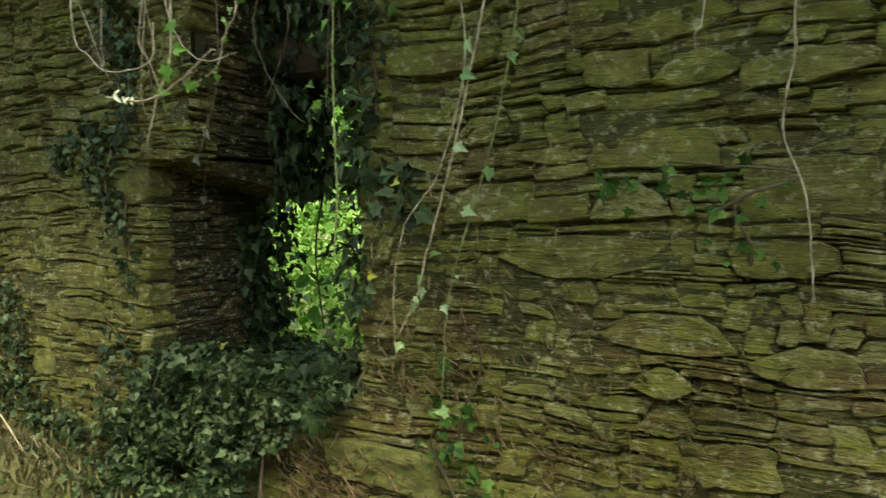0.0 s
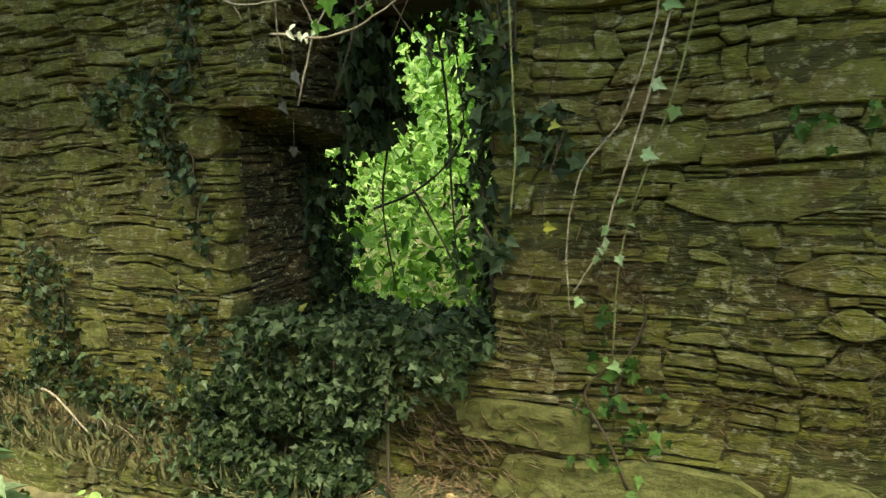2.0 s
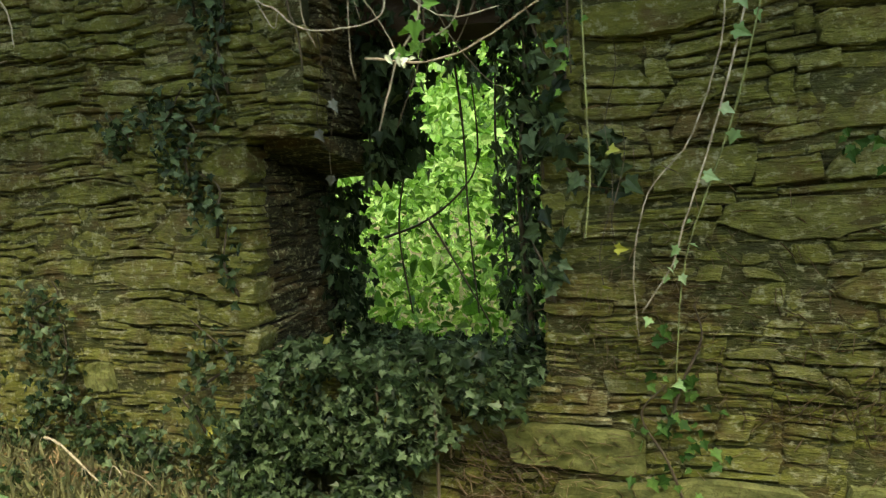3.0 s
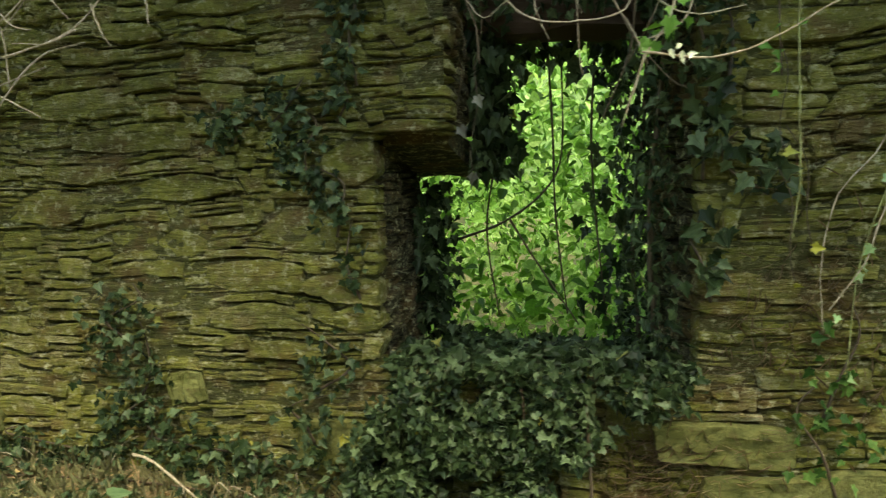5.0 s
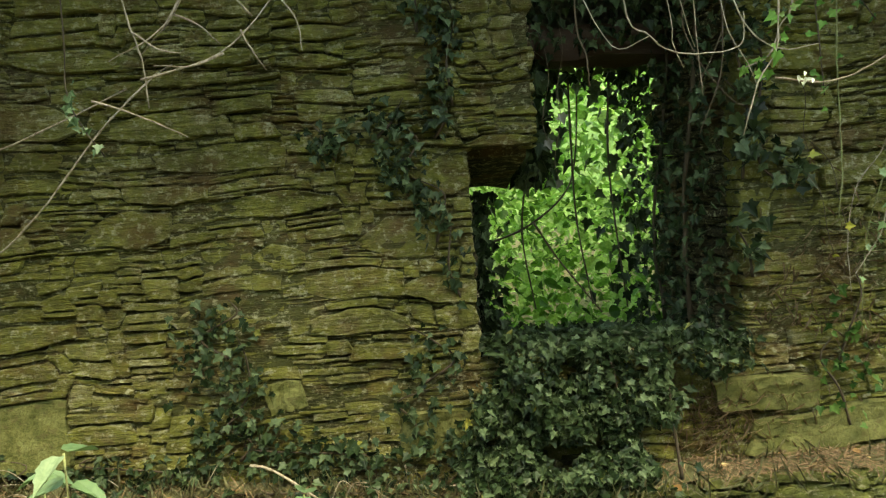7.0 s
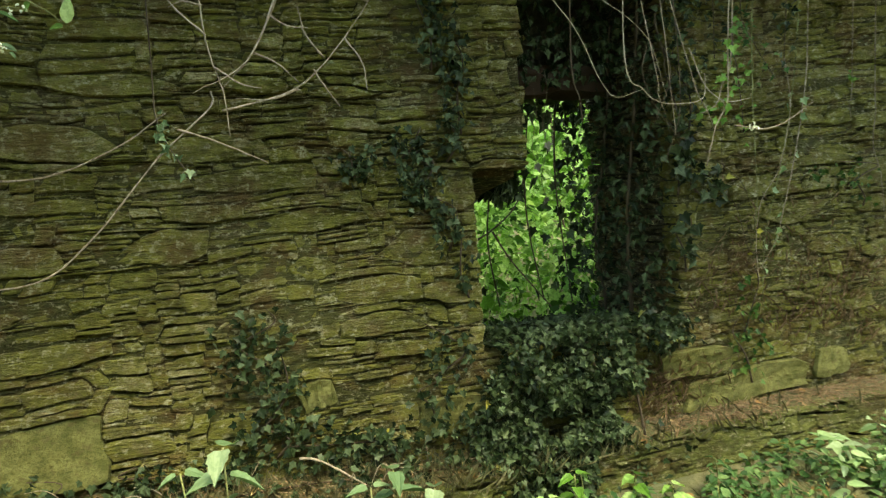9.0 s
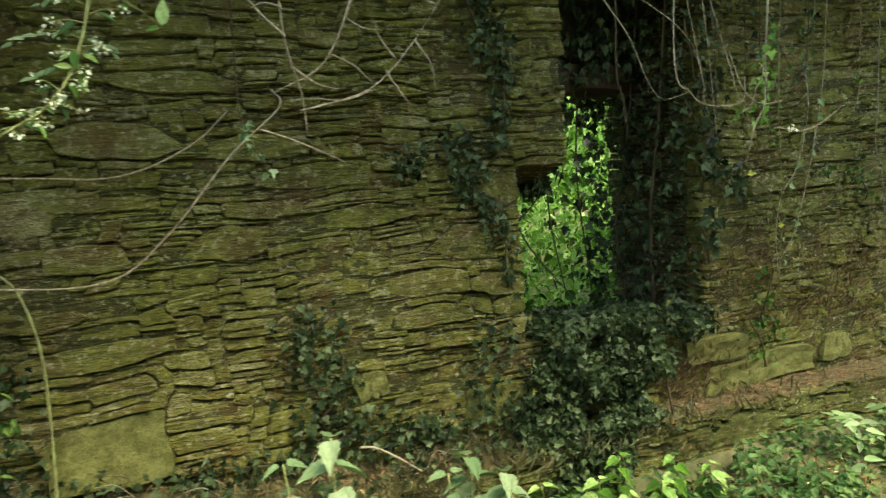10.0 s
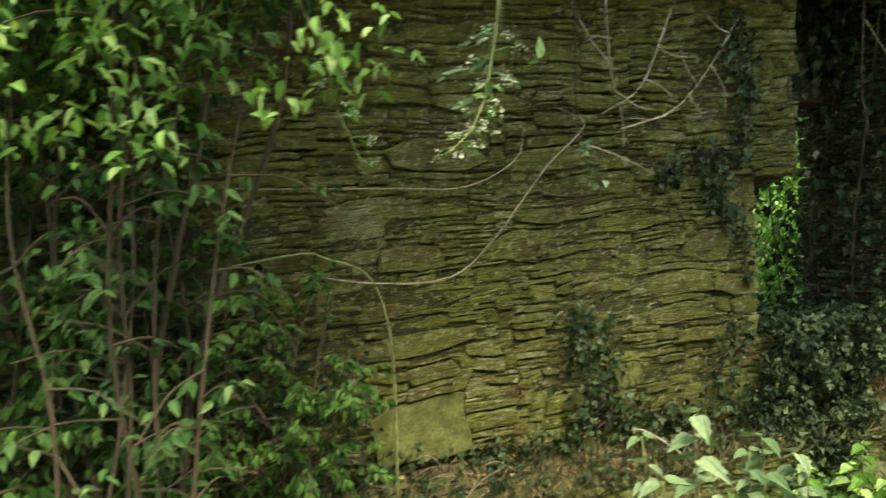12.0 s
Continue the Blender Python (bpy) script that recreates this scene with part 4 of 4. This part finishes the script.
# flowering sprigs that hang from above
for pts, n, label in (([(-1.63, -0.65, 2.46), (-1.66, -0.65, 2.23), (-1.72, -0.67, 2.0), (-1.80, -0.72, 1.85), (-1.92, -0.78, 1.76)], 46, "hanging shrub shoot with whitish buds and green leaves"),
                      ([(-2.40, -0.75, 2.45), (-2.33, -0.72, 2.23), (-2.27, -0.7, 2.09), (-2.23, -0.6, 1.93), (-2.13, -0.55, 1.70)], 20, "drooping leafy shrub shoot with small buds")):
    s = hanging("flowering_sprig", label, "branch", [pts], GREEN_STEM, radius=(0.009, 0.003), group="hanging sprigs")
    line = spline(pts, 10)
    L = Leaves()
    for k in range(n // 2):
        f = 0.3 + 0.7 * k / (n // 2)
        p = line[int(f * (len(line) - 1))]
        d = Vector((random.choice((-1, 1)) * random.uniform(0.4, 1), random.uniform(-0.6, 0.3), random.uniform(-0.6, 0.3))).normalized()
        ln = random.uniform(0.03, 0.10)
        under(tube("twig", [p, p + d * ln * 0.5 + Vector((0, 0, 0.008)), p + d * ln], 0.0022, 0.001, GREEN_STEM), s)
        for m in range(9):
            q = p + d * ln * random.uniform(0.55, 1.1) + rv(0.012)
            L.leaf("round", q, rv(), rv(), random.uniform(0.007, 0.015), 0.5, 0.2)
        M = Leaves()
        M.leaf("ovate", p + d * ln * 0.3, d + Vector((0, 0, -0.4)) + rv(0.4), Vector((0, -0.6, 1)) + rv(0.5), random.uniform(0.03, 0.06), 0.3, 0.3)
        under(M.make("leaf", random.choice((HERB, HERB, BRIGHT, IVY_YOUNG)), None), s)
    under(L.make("blossom", PALE, None, "whitish flower buds", "stuff"), s)


# side shoot with an upright fresh leaf, and single fresh leaves on the hanging sprig
shoot = hanging("leafy_shoot", "arching side shoot with a fresh upright leaf", "branch", [[(-1.645, -0.65, 2.18), (-1.60, -0.64, 2.165), (-1.54, -0.62, 2.13), (-1.50, -0.61, 2.095)]], GREEN_STEM, radius=(0.003, 0.0015), group="hanging sprigs")
L = Leaves()
for at, tip, size in (((-1.49, -0.61, 2.095), (0.15, 0, 1), 0.085), ((-1.50, -0.61, 2.09), (-1, -0.2, -0.3), 0.04), ((-1.73, -0.70, 2.0), (0.1, -0.2, -1), 0.055),
                      ((-1.74, -0.69, 1.955), (-1, -0.2, 0.2), 0.045), ((-1.715, -0.69, 1.93), (0.1, -0.2, -1), 0.05), ((-1.58, -0.63, 2.155), (-0.4, -0.2, -1), 0.035)):
    L.leaf("ovate", at, tip, (0.2, -1, 0.35), size, 0.3, 0.15)
under(L.make("leaves", YOUNG_LIT, None, "fresh yellow-green leaves", "stuff"), shoot)
r = random.Random(52)
L = Leaves()
for side, f0, length in ((-1, (-1.65, -0.65, 2.16), 0.16), (-1, (-1.69, -0.66, 2.05), 0.2), (1, (-1.70, -0.67, 2.02), 0.08), (-1, (-1.74, -0.68, 1.95), 0.1)):
    for k in range(7):
        f = (k + 0.5) / 7
        p = Vector(f0) + Vector((side * length * f, -0.03 * f, 0.015 - 0.05 * f * f))
        L.leaf("ovate", p, (side * 0.8, -0.2, r.uniform(-0.9, 0.2)), (0.2, -0.7, 0.7), r.uniform(0.025, 0.042), 0.3, 0.25)
under(L.make("leaves", NETTLE, None, "", "stuff"), shoot)

# thin dry stalks that stand and lie about on the ledge
r = random.Random(77)
for k in range(22):
    x = r.uniform(-2.0, 0.9)
    y = plinth_front(x) * r.uniform(0.2, 0.95)
    z = debris(x, y)
    dx, dy, h = r.uniform(-0.2, 0.2), r.uniform(-0.06, 0.03), r.uniform(0.02, 0.16)
    stalk = thing("grass_straw", (x, y, z), "thin pale dry grass straw on the stone ledge", "straw", "dry stalks on the ledge")
    under(tube("culm", [(x, y, z), (x + 0.5 * dx, y + 0.6 * dy, z + 0.7 * h), (x + dx, y + dy, z + h * r.uniform(0.5, 1.1))], 0.0022, 0.0012, TWIG), stalk)

# single withered and yellowed leaves that catch the eye by the opening
for x, y, z, tip, size, mat, label in ((0.315, -0.03, 1.60, (0.2, -0.2, -1), 0.045, WITHERED, "grey withered ivy leaf on a thread of stem"),
                                       (0.355, -0.03, 1.44, (-0.5, -0.2, -1), 0.04, WITHERED, "grey withered ivy leaf on a thread of stem"),
                                       (0.375, -0.03, 1.70, (0.5, -0.2, -1), 0.045, WITHERED, "grey withered ivy leaf on a thread of stem"),
                                       (1.31, -0.13, 1.475, (0.7, -0.3, -0.3), 0.042, YELLOW, "yellowed ivy leaf among dark ones"),
                                       (1.335, -0.30, 1.205, (0.9, -0.3, 0.1), 0.034, YELLOW, "yellow ivy leaf on a hanging thread"),
                                       (1.30, -0.28, 1.10, (0.8, -0.3, -0.2), 0.026, YELLOW, "yellow ivy leaf on a hanging thread")):
    single = thing("ivy_leaf", (x, y, z), label, "leaf", "single leaves by the opening")
    L = Leaves()
    L.leaf("ivy", (x, y, z), tip, (0.1, -1, 0.3), size, 0.25, 0.2)
    under(L.make("blade", mat, None), single)
    under(tube("stalk", [(x, y, z), (x - 0.01, y + 0.02, z + 0.09), (x + 0.02, y * 0.6, z + 0.24), (x + 0.01, -0.02, z + 0.36)], 0.0012, 0.0012, STEM), single)


# ---- shrub at the near end of the wall ----
def shrub(at, stems, count, reach, label, size, mat, spread, lean=(0, 0, 0)):
    holder = thing("shrub", at, label, "shrub")
    L = Leaves()
    at = Vector(at)
    for k in range(stems):
        a = random.uniform(0, 6.283)
        foot = at + Vector((0.5 * spread[0] * random.uniform(-1, 1), 0.4 * spread[1] * random.uniform(-1, 1), 0))
        foot.z = at.z
        h = reach * random.uniform(0.6, 1.05)
        pts = [foot]
        for s in range(1, 5):
            f = s / 4
            pts.append(foot + Vector((spread[0] * f * f * math.cos(a) * 0.6 + lean[0] * f * f, spread[1] * f * f * math.sin(a) * 0.6 + lean[1] * f * f, h * f)) + rv(0.05))
        under(tube("stem", pts, 0.009, 0.003, STEM), holder)
        line = spline(pts, 6)
        V, F = [], []
        for b in range(14):
            p = line[random.randrange(4, len(line))]
            d = Vector((random.uniform(-1, 1), random.uniform(-0.9, 0.5), random.uniform(-0.3, 0.7))).normalized()
            ln = random.uniform(0.15, 0.38)
            tw_pts = [p, p + d * ln * 0.5 + Vector((0, 0, 0.02)), p + d * ln - Vector((0, 0, 0.05))]
            v, f = tube_data(tw_pts, 0.004, 0.002, 4, 0, 3)
            m = len(V)
            V += v
            F += [tuple(i + m for i in q) for q in f]
            for q in range(count // (stems * 14)):
                g = random.uniform(0.15, 1.0)
                side = d.cross(Vector((0, 0, 1))) * random.choice((-1, 1))
                L.leaf("ovate", p + d * ln * g + rv(0.015), d * 0.5 + side + Vector((0, -0.2, -0.5)) + rv(0.4), Vector((0, -0.5, 1)) + rv(0.5), random.uniform(*size), 0.3, 0.35)
        under(solid("twig_spray", V, F, STEM, None, kind="stuff"), holder)
    under(L.make("leaves", mat, None, "", "stuff"), holder)
    return holder


shrub((-3.5, -0.45, 0.0), 18, 6500, 2.6, "dense green leafy shrub against the wall", (0.035, 0.065), SHRUB, (1.0, 0.5))
shrub((-2.95, -0.30, 0.05), 8, 2600, 2.2, "loose brown-stemmed shrub with sparse green leaves", (0.035, 0.06), SHRUB, (0.35, 0.2), (0.0, 0, 0))
shrub((-3.05, -0.70, 0.0), 6, 700, 2.6, "upright leafy shoots with bright tips beside the wall", (0.035, 0.06), HERB, (0.45, 0.3), (0.15, 0, 0))


shrub((-2.48, -0.28, 0.05), 7, 2600, 1.6, "dark twiggy undergrowth with small leaves at the wall", (0.025, 0.045), SHRUB, (0.5, 0.25))


crown = thing("shrub", (-3.2, -0.45, 0.0), "large overhanging shrub with a dense leafy crown", "shrub")
r = random.Random(17)
L = Leaves()
for _ in range(9500):
    a, b, q = r.uniform(0, 6.283), math.acos(r.uniform(-1, 1)), r.random() ** 0.4
    p = Vector((-3.25 + 1.25 * q * math.sin(b) * math.cos(a), -0.6 + 0.6 * q * math.sin(b) * math.sin(a), 2.72 + 0.72 * q * math.cos(b)))
    if noise.noise(p * 2.3) < -0.22:
        continue
    L.leaf("ovate", p, (r.uniform(-1, 1), r.uniform(-1, 0.6), r.uniform(-0.9, 0.1)), (r.uniform(-0.6, 0.6), r.uniform(-0.9, 0.3), 1), r.uniform(0.04, 0.075), 0.3, 0.35)
under(L.make("leaves", SHRUB, None, "", "stuff"), crown)
L = Leaves()
for _ in range(4600):
    a, b, q = r.uniform(0, 6.283), math.acos(r.uniform(-1, 1)), r.random() ** 0.4
    p = Vector((-2.85 + 0.95 * q * math.sin(b) * math.cos(a), -1.05 + 0.45 * q * math.sin(b) * math.sin(a), 2.3 + 0.55 * q * math.cos(b)))
    if noise.noise(p * 3.6) < 0.02 + 0.25 * max(0.0, (p.x + 2.6) / 0.6):
        continue
    L.leaf("ovate", p, (r.uniform(-1, 1), r.uniform(-1, 0.6), r.uniform(-0.9, 0.1)), (r.uniform(-0.6, 0.6), r.uniform(-0.9, 0.3), 1), r.uniform(0.03, 0.06), 0.3, 0.35)
under(L.make("leaves", YOUNG_LIT, None, "pale green outer leaves, the light on the crown put into their colour", "stuff"), crown)
for k in range(7):
    x = -3.9 + 0.25 * k
    under(tube("trunk", [(-3.2 + 0.05 * k, -0.4, 0.0), (0.5 * (x - 3.2), -0.35, 1.0), (x, -0.45, 2.0), (x + 0.1, -0.55, 2.8)], 0.016, 0.006, STEM, wobble=0.004), crown)


# ---- herbs at the foot ----
def herb(x, y, height, pairs, size, label, shape="toothed", mat=HERB):
    z = ground_height(x, y) - 0.01
    holder = thing("nettle", (x, y, z), label, "plant", "herbs on the lane edge")
    top = Vector((x + random.uniform(-0.04, 0.04), y + random.uniform(-0.06, 0.02), z + height))
    pts = [Vector((x, y, z)), Vector((x, y, z)).lerp(top, 0.5) + Vector((0.015, 0, 0)), top]
    under(tube("stem", pts, 0.004, 0.0025, GREEN_STEM), holder)
    line = spline(pts, 10)
    for k in range(pairs):
        f = 0.35 + 0.65 * k / max(1, pairs - 1)
        p = line[min(len(line) - 1, int(f * (len(line) - 1)))]
        a = k * 1.57 + random.uniform(-0.3, 0.3)
        for s in (0, math.pi):
            d = Vector((math.cos(a + s), math.sin(a + s), random.uniform(-0.35, 0.15)))
            L = Leaves()
            L.leaf(shape, p + d * 0.012, d, Vector((0, -0.1, 1)) + rv(0.25), size * (1.15 - 0.55 * f) * random.uniform(0.85, 1.15), 0.25, 0.35)
            under(L.make("leaf", mat, None), holder)
    return holder


herb(-1.18, -0.97, 0.80, 8, 0.15, "tall pale nettle with toothed leaves", mat=NETTLE)
herb(-1.32, -1.02, 0.62, 7, 0.13, "pale nettle with toothed leaves", mat=NETTLE)
herb(-0.60, -0.66, 0.55, 6, 0.16, "broad-leaved nettle at the ledge", mat=NETTLE)
herb(-0.45, -0.72, 0.48, 6, 0.16, "broad-leaved nettle at the ledge", mat=NETTLE)
herb(-0.85, -0.85, 0.36, 4, 0.10, "low nettle on the lane edge")
for x, y, h in ((-1.05, -0.9, 0.58), (-1.24, -0.86, 0.7), (-0.72, -0.7, 0.5), (-0.52, -0.8, 0.42), (-0.95, -1.0, 0.45)):
    herb(x, y, h, 7, 0.105, "pale nettle with toothed leaves", mat=NETTLE)
for k in range(34):
    herb(random.uniform(-0.1, 3.6), random.uniform(-0.8, -0.3), random.uniform(0.10, 0.28), 6, random.uniform(0.05, 0.085), "leafy green herb beside the footing", random.choice(("toothed", "ovate")))

for x, y, h in ((0.05, -0.5, 0.24), (0.2, -0.42, 0.28), (0.32, -0.55, 0.2), (-0.05, -0.62, 0.26), (0.45, -0.48, 0.24), (0.15, -0.66, 0.2), (0.6, -0.55, 0.22), (-0.2, -0.5, 0.3)):
    herb(x, y, h, 5, 0.11, "bright green herb at the ivy's foot", "toothed", BRIGHT)


def low_plants(count, x0, x1, y0, y1, top, size, shapes, mat, label, seed):
    L = Leaves()
    for _ in range(count):
        x, y = random.uniform(x0, x1), random.uniform(y0, y1)
        if noise.noise((x * 2.2, y * 2.2, seed)) < -0.05:
            continue
        lift = 0.5 + 0.9 * max(0.0, noise.noise((x * 3.1, y * 3.1, seed + 4)) + 0.4)
        z = ground_height(x, y) + random.uniform(0.015, top) * lift
        L.leaf(random.choice(shapes), (x, y, z), rv() * Vector((1, 1, 0.3)), Vector((0, -0.3, 1)) + rv(0.45), random.uniform(*size), 0.2, 0.3)
    tagged(L.make("ground_plants", mat), label, "plants", kind="stuff")


low_plants(4200, -0.1, 4.6, -0.9, -0.24, 0.14, (0.022, 0.055), ("ovate", "toothed", "round"), HERB, "bright low herbs beside the footing", 2)
low_plants(500, -0.1, 4.6, -0.8, -0.26, 0.15, (0.02, 0.045), ("ivy", "ovate"), IVY, "dark low ivy beside the footing", 9)
low_plants(420, 1.3, 4.6, -0.75, -0.28, 0.2, (0.05, 0.10), ("ovate",), DOCK, "grey-green dock leaves beside the footing", 14)
low_plants(5000, 0.2, 4.6, -2.0, -0.5, 0.03, (0.04, 0.09), ("blade",), STRAW, "flattened dry straw on the lane", 31)
low_plants(2500, 0.2, 4.6, -1.6, -0.6, 0.07, (0.02, 0.05), ("ovate", "toothed"), HERB, "small fresh herbs among the straw", 37)
low_plants(3600, -0.4, 4.6, -1.9, -0.75, 0.06, (0.015, 0.042), ("round", "ovate"), HERB, "scattered small leaves on the lane", 5)
L = Leaves()
for _ in range(3200):
    x, y = random.uniform(-4.5, 0.1), -0.3 - 1.2 * random.random() ** 1.6
    if noise.noise((x * 2.4, y * 2.4, 8.0)) < -0.12:
        continue
    L.leaf(random.choice(("ovate", "ivy")), (x, y, ground_height(x, y) + random.uniform(0.01, 0.10)), rv() * Vector((1, 1, 0.3)), Vector((0, -0.25, 1)) + rv(0.4), random.uniform(0.025, 0.06), 0.2, 0.3)
tagged(L.make("ground_plants", SHRUB), "sparse low herbs on the lane edge", "plants", kind="stuff")

L = Leaves()
for _ in range(3600):
    x, y = random.uniform(-4.5, 4.5), random.uniform(-2.4, -0.35)
    L.leaf("ovate", (x, y, ground_height(x, y) + random.uniform(0.004, 0.02)), rv() * Vector((1, 1, 0.15)), Vector((0, 0, 1)) + rv(0.3), random.uniform(0.02, 0.055), 0.2, 0.1)
for _ in range(60):
    x = random.uniform(-3, 3.5)
    y = plinth_front(x) * random.random()
    L.leaf("ovate", (x, y, debris(x, y) + 0.01), rv() * Vector((1, 1, 0.2)), Vector((0, -0.4, 1)) + rv(0.3), random.uniform(0.03, 0.06), 0.2, 0.1)
tagged(L.make("leaf_litter", FALLEN), "dry brown fallen leaves on earth and ledge", "leaves", kind="stuff")

L = Leaves()
for _ in range(7500):
    x = random.uniform(-4.0, 4.4)
    if x < 0.9 and random.random() < 0.5:
        continue
    y = plinth_front(x) * random.random() * 0.98
    L.leaf("needle", (x, y, debris(x, y) + random.uniform(0.002, 0.018)), rv() * Vector((1, 1, 0.25)), Vector((0, 0, 1)), random.uniform(0.04, 0.10), 0.1, 0.1)
for _ in range(1500):
    k = random.choice(((1.4, 0.85, 0.25, 0.09), (1.5, 1.0, 0.2, 0.12), (1.9, 0.74, 0.2, 0.05), (2.2, 0.9, 0.2, 0.08), (0.93, 0.50, 0.09, 0.06), (0.9, 0.4, 0.1, 0.08), (1.15, 0.42, 0.12, 0.09), (2.3, 0.62, 0.25, 0.06), (1.7, 1.1, 0.35, 0.25)))
    p = (random.gauss(k[0], k[2]), -random.uniform(0.015, 0.05), random.gauss(k[1], k[3]))
    if p[0] < 0.72 or (p[0] < 1.1 and p[2] > 0.64):
        continue
    L.leaf("blade", p, Vector((random.uniform(-1, 1), random.uniform(-0.5, 0), -random.uniform(-0.3, 1))), Vector((0, -1, 0.3)), random.uniform(0.02, 0.075), 0.1, 0.8)
tagged(L.make("dry_needles", DRY), "reddish-brown dry needles and rootlets on stones", "needles", kind="stuff")

L = Leaves()
for _ in range(2000):
    x = random.gauss(-0.8, 1.0)
    y = random.uniform(-0.34, -0.03)
    p = Vector((x, y, debris(x, y)))
    L.leaf("blade", p, Vector((random.uniform(-0.6, 0.6), random.uniform(-0.9, 0.1), random.uniform(0.1, 1))), Vector((0, -1, 0.3)) + rv(0.4), random.uniform(0.03, 0.11), 0.2, 0.5)
for _ in range(5200):
    x, y = random.uniform(-3, 4.4), random.uniform(-2.0, -0.4)
    L.leaf("blade", (x, y, ground_height(x, y)), Vector((random.uniform(-0.7, 0.7), random.uniform(-0.7, 0.7), random.uniform(0.1, 0.9))), Vector((0, -1, 0.3)) + rv(0.4), random.uniform(0.04, 0.10), 0.2, 0.5)
tagged(L.make("dry_grass", STRAW), "pale dry grass stalks along the ledge", "grass", kind="stuff")


# ---- green thicket behind the wall ----
def thicket(label, count, y0, y1, zmax, size, seed):
    r = random.Random(seed)
    L = Leaves()
    for _ in range(count):
        y = r.uniform(y0, y1)
        x = 0.5 + (0.9 + 1.0 * y) * r.uniform(-1, 1)
        z = 0.22 + 0.1 * max(0.0, y - 3) + zmax * r.random() ** 1.35
        d = noise.noise((x * 0.9, y * 0.9, z * 0.9 + seed))
        if d < -0.14 and z > 1.3:
            continue
        L.leaf(r.choice(("ovate", "round", "ovate")), (x, y, z), (r.uniform(-1, 1), r.uniform(-1, 1), r.uniform(-0.9, 0.2)),
               (r.uniform(-1, 1), r.uniform(-1, 0.8), r.uniform(-0.1, 1)), r.uniform(*size), 0.3, 0.3)
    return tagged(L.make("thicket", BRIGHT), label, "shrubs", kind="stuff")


r = random.Random(21)
L = Leaves()
for _ in range(9000):
    x, y, z = r.uniform(0.9, 4.0), r.uniform(0.85, 2.4), 0.3 + 3.6 * r.random()
    if x < 1.7 and z < 2.3:
        continue
    L.leaf("ovate", (x, y, z), (r.uniform(-1, 1), r.uniform(-1, 1), r.uniform(-0.9, 0.2)), (r.uniform(-0.6, 0.6), r.uniform(-0.7, 0.5), 1), r.uniform(0.06, 0.12), 0.2, 0.3)
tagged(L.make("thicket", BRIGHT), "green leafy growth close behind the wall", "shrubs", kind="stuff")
thicket("bright green leafy thicket behind the wall, sunlight put into its colour", 13000, 1.4, 3.4, 3.2, (0.04, 0.09), 3)
thicket("green thicket farther behind the wall, sunlight put into its colour", 10000, 3.4, 7.5, 5.5, (0.10, 0.2), 8)
thicket("far green woodland leaves", 9000, 7.5, 12.0, 9.0, (0.25, 0.5), 12)
thicket("low green undergrowth behind the wall", 6000, 0.9, 6.0, 0.8, (0.05, 0.12), 40)
for k in range(4):
    x, y = random.uniform(-3, 4), random.uniform(2.5, 5)
    stem = thing("sapling", (x, y, 0.2), "slender sapling stem in the thicket", "tree", "saplings behind the wall")
    under(tube("trunk", [(x, y, 0.2), (x + random.uniform(-0.2, 0.2), y, 1.3), (x + random.uniform(-0.4, 0.4), y, 3.4)], 0.02, 0.008, STEM), stem)

# wooded slope that closes the view behind the thicket
WOOD = soil_material("wooded_slope", (0.03, 0.07, 0.015), (0.09, 0.17, 0.03), 2.5)
hill_x = [-60 + 4 * i for i in range(31)]
hill_y = [13, 15, 18, 22, 28, 40]
tagged(grid_sheet("backdrop", hill_x, hill_y, lambda x, y: 0.9 * (y - 14) + 1.5 * noise.noise((x * 0.2, y * 0.2, 4)), WOOD, "green wooded slope behind the thicket"), category="hillside")

# unseen growth along the wall's head, added for shade, where twigs and vines hang
head_shade = thing("shrub", (0.0, 0.35, WALL_TOP), "unseen leafy growth rooted along the wall's head, added for shade", "shrub")
r = random.Random(31)
L = Leaves()
for _ in range(15000):
    x, y = r.uniform(-5.5, 5.5), 0.4 - 1.0 * r.random()
    z = WALL_TOP + 0.03 + 0.35 * r.random() - 0.95 * max(0.0, -0.15 - y)
    L.leaf("ovate", (x, y, z), (r.uniform(-1, 1), r.uniform(-1, 0.6), r.uniform(-0.8, 0.2)), (r.uniform(-0.5, 0.5), r.uniform(-0.6, 0.4), 1), r.uniform(0.06, 0.12), 0.25, 0.3)
# wider overhang out of view, sized to shade the upper wall
for _ in range(14000):
    x = r.uniform(-2.7, 5.5)
    y = -0.4 - (1.18 - 0.24 * max(0.0, min(1.0, 0.6 - x)) + 0.4 * max(0.0, min(1.0, -1.3 - x))) * r.random()
    z = WALL_TOP + 0.2 + 0.35 * r.random() - 0.2 * max(0.0, -0.9 - y)
    L.leaf("ovate", (x, y, z), (r.uniform(-1, 1), r.uniform(-1, 0.6), r.uniform(-0.8, 0.2)), (r.uniform(-0.5, 0.5), r.uniform(-0.6, 0.4), 1), r.uniform(0.07, 0.13), 0.25, 0.3)
under(L.make("leaves", SHRUB, None, "", "stuff"), head_shade)
for k in range(26):
    x = -5 + 0.4 * k
    under(tube("branch", [(x, 0.35, WALL_TOP - 0.02), (x + 0.1, 0.1, WALL_TOP + 0.3), (x + 0.05, -0.4, WALL_TOP + 0.12), (x - 0.1, -0.6, WALL_TOP - 0.2)], 0.02, 0.006, STEM), head_shade)
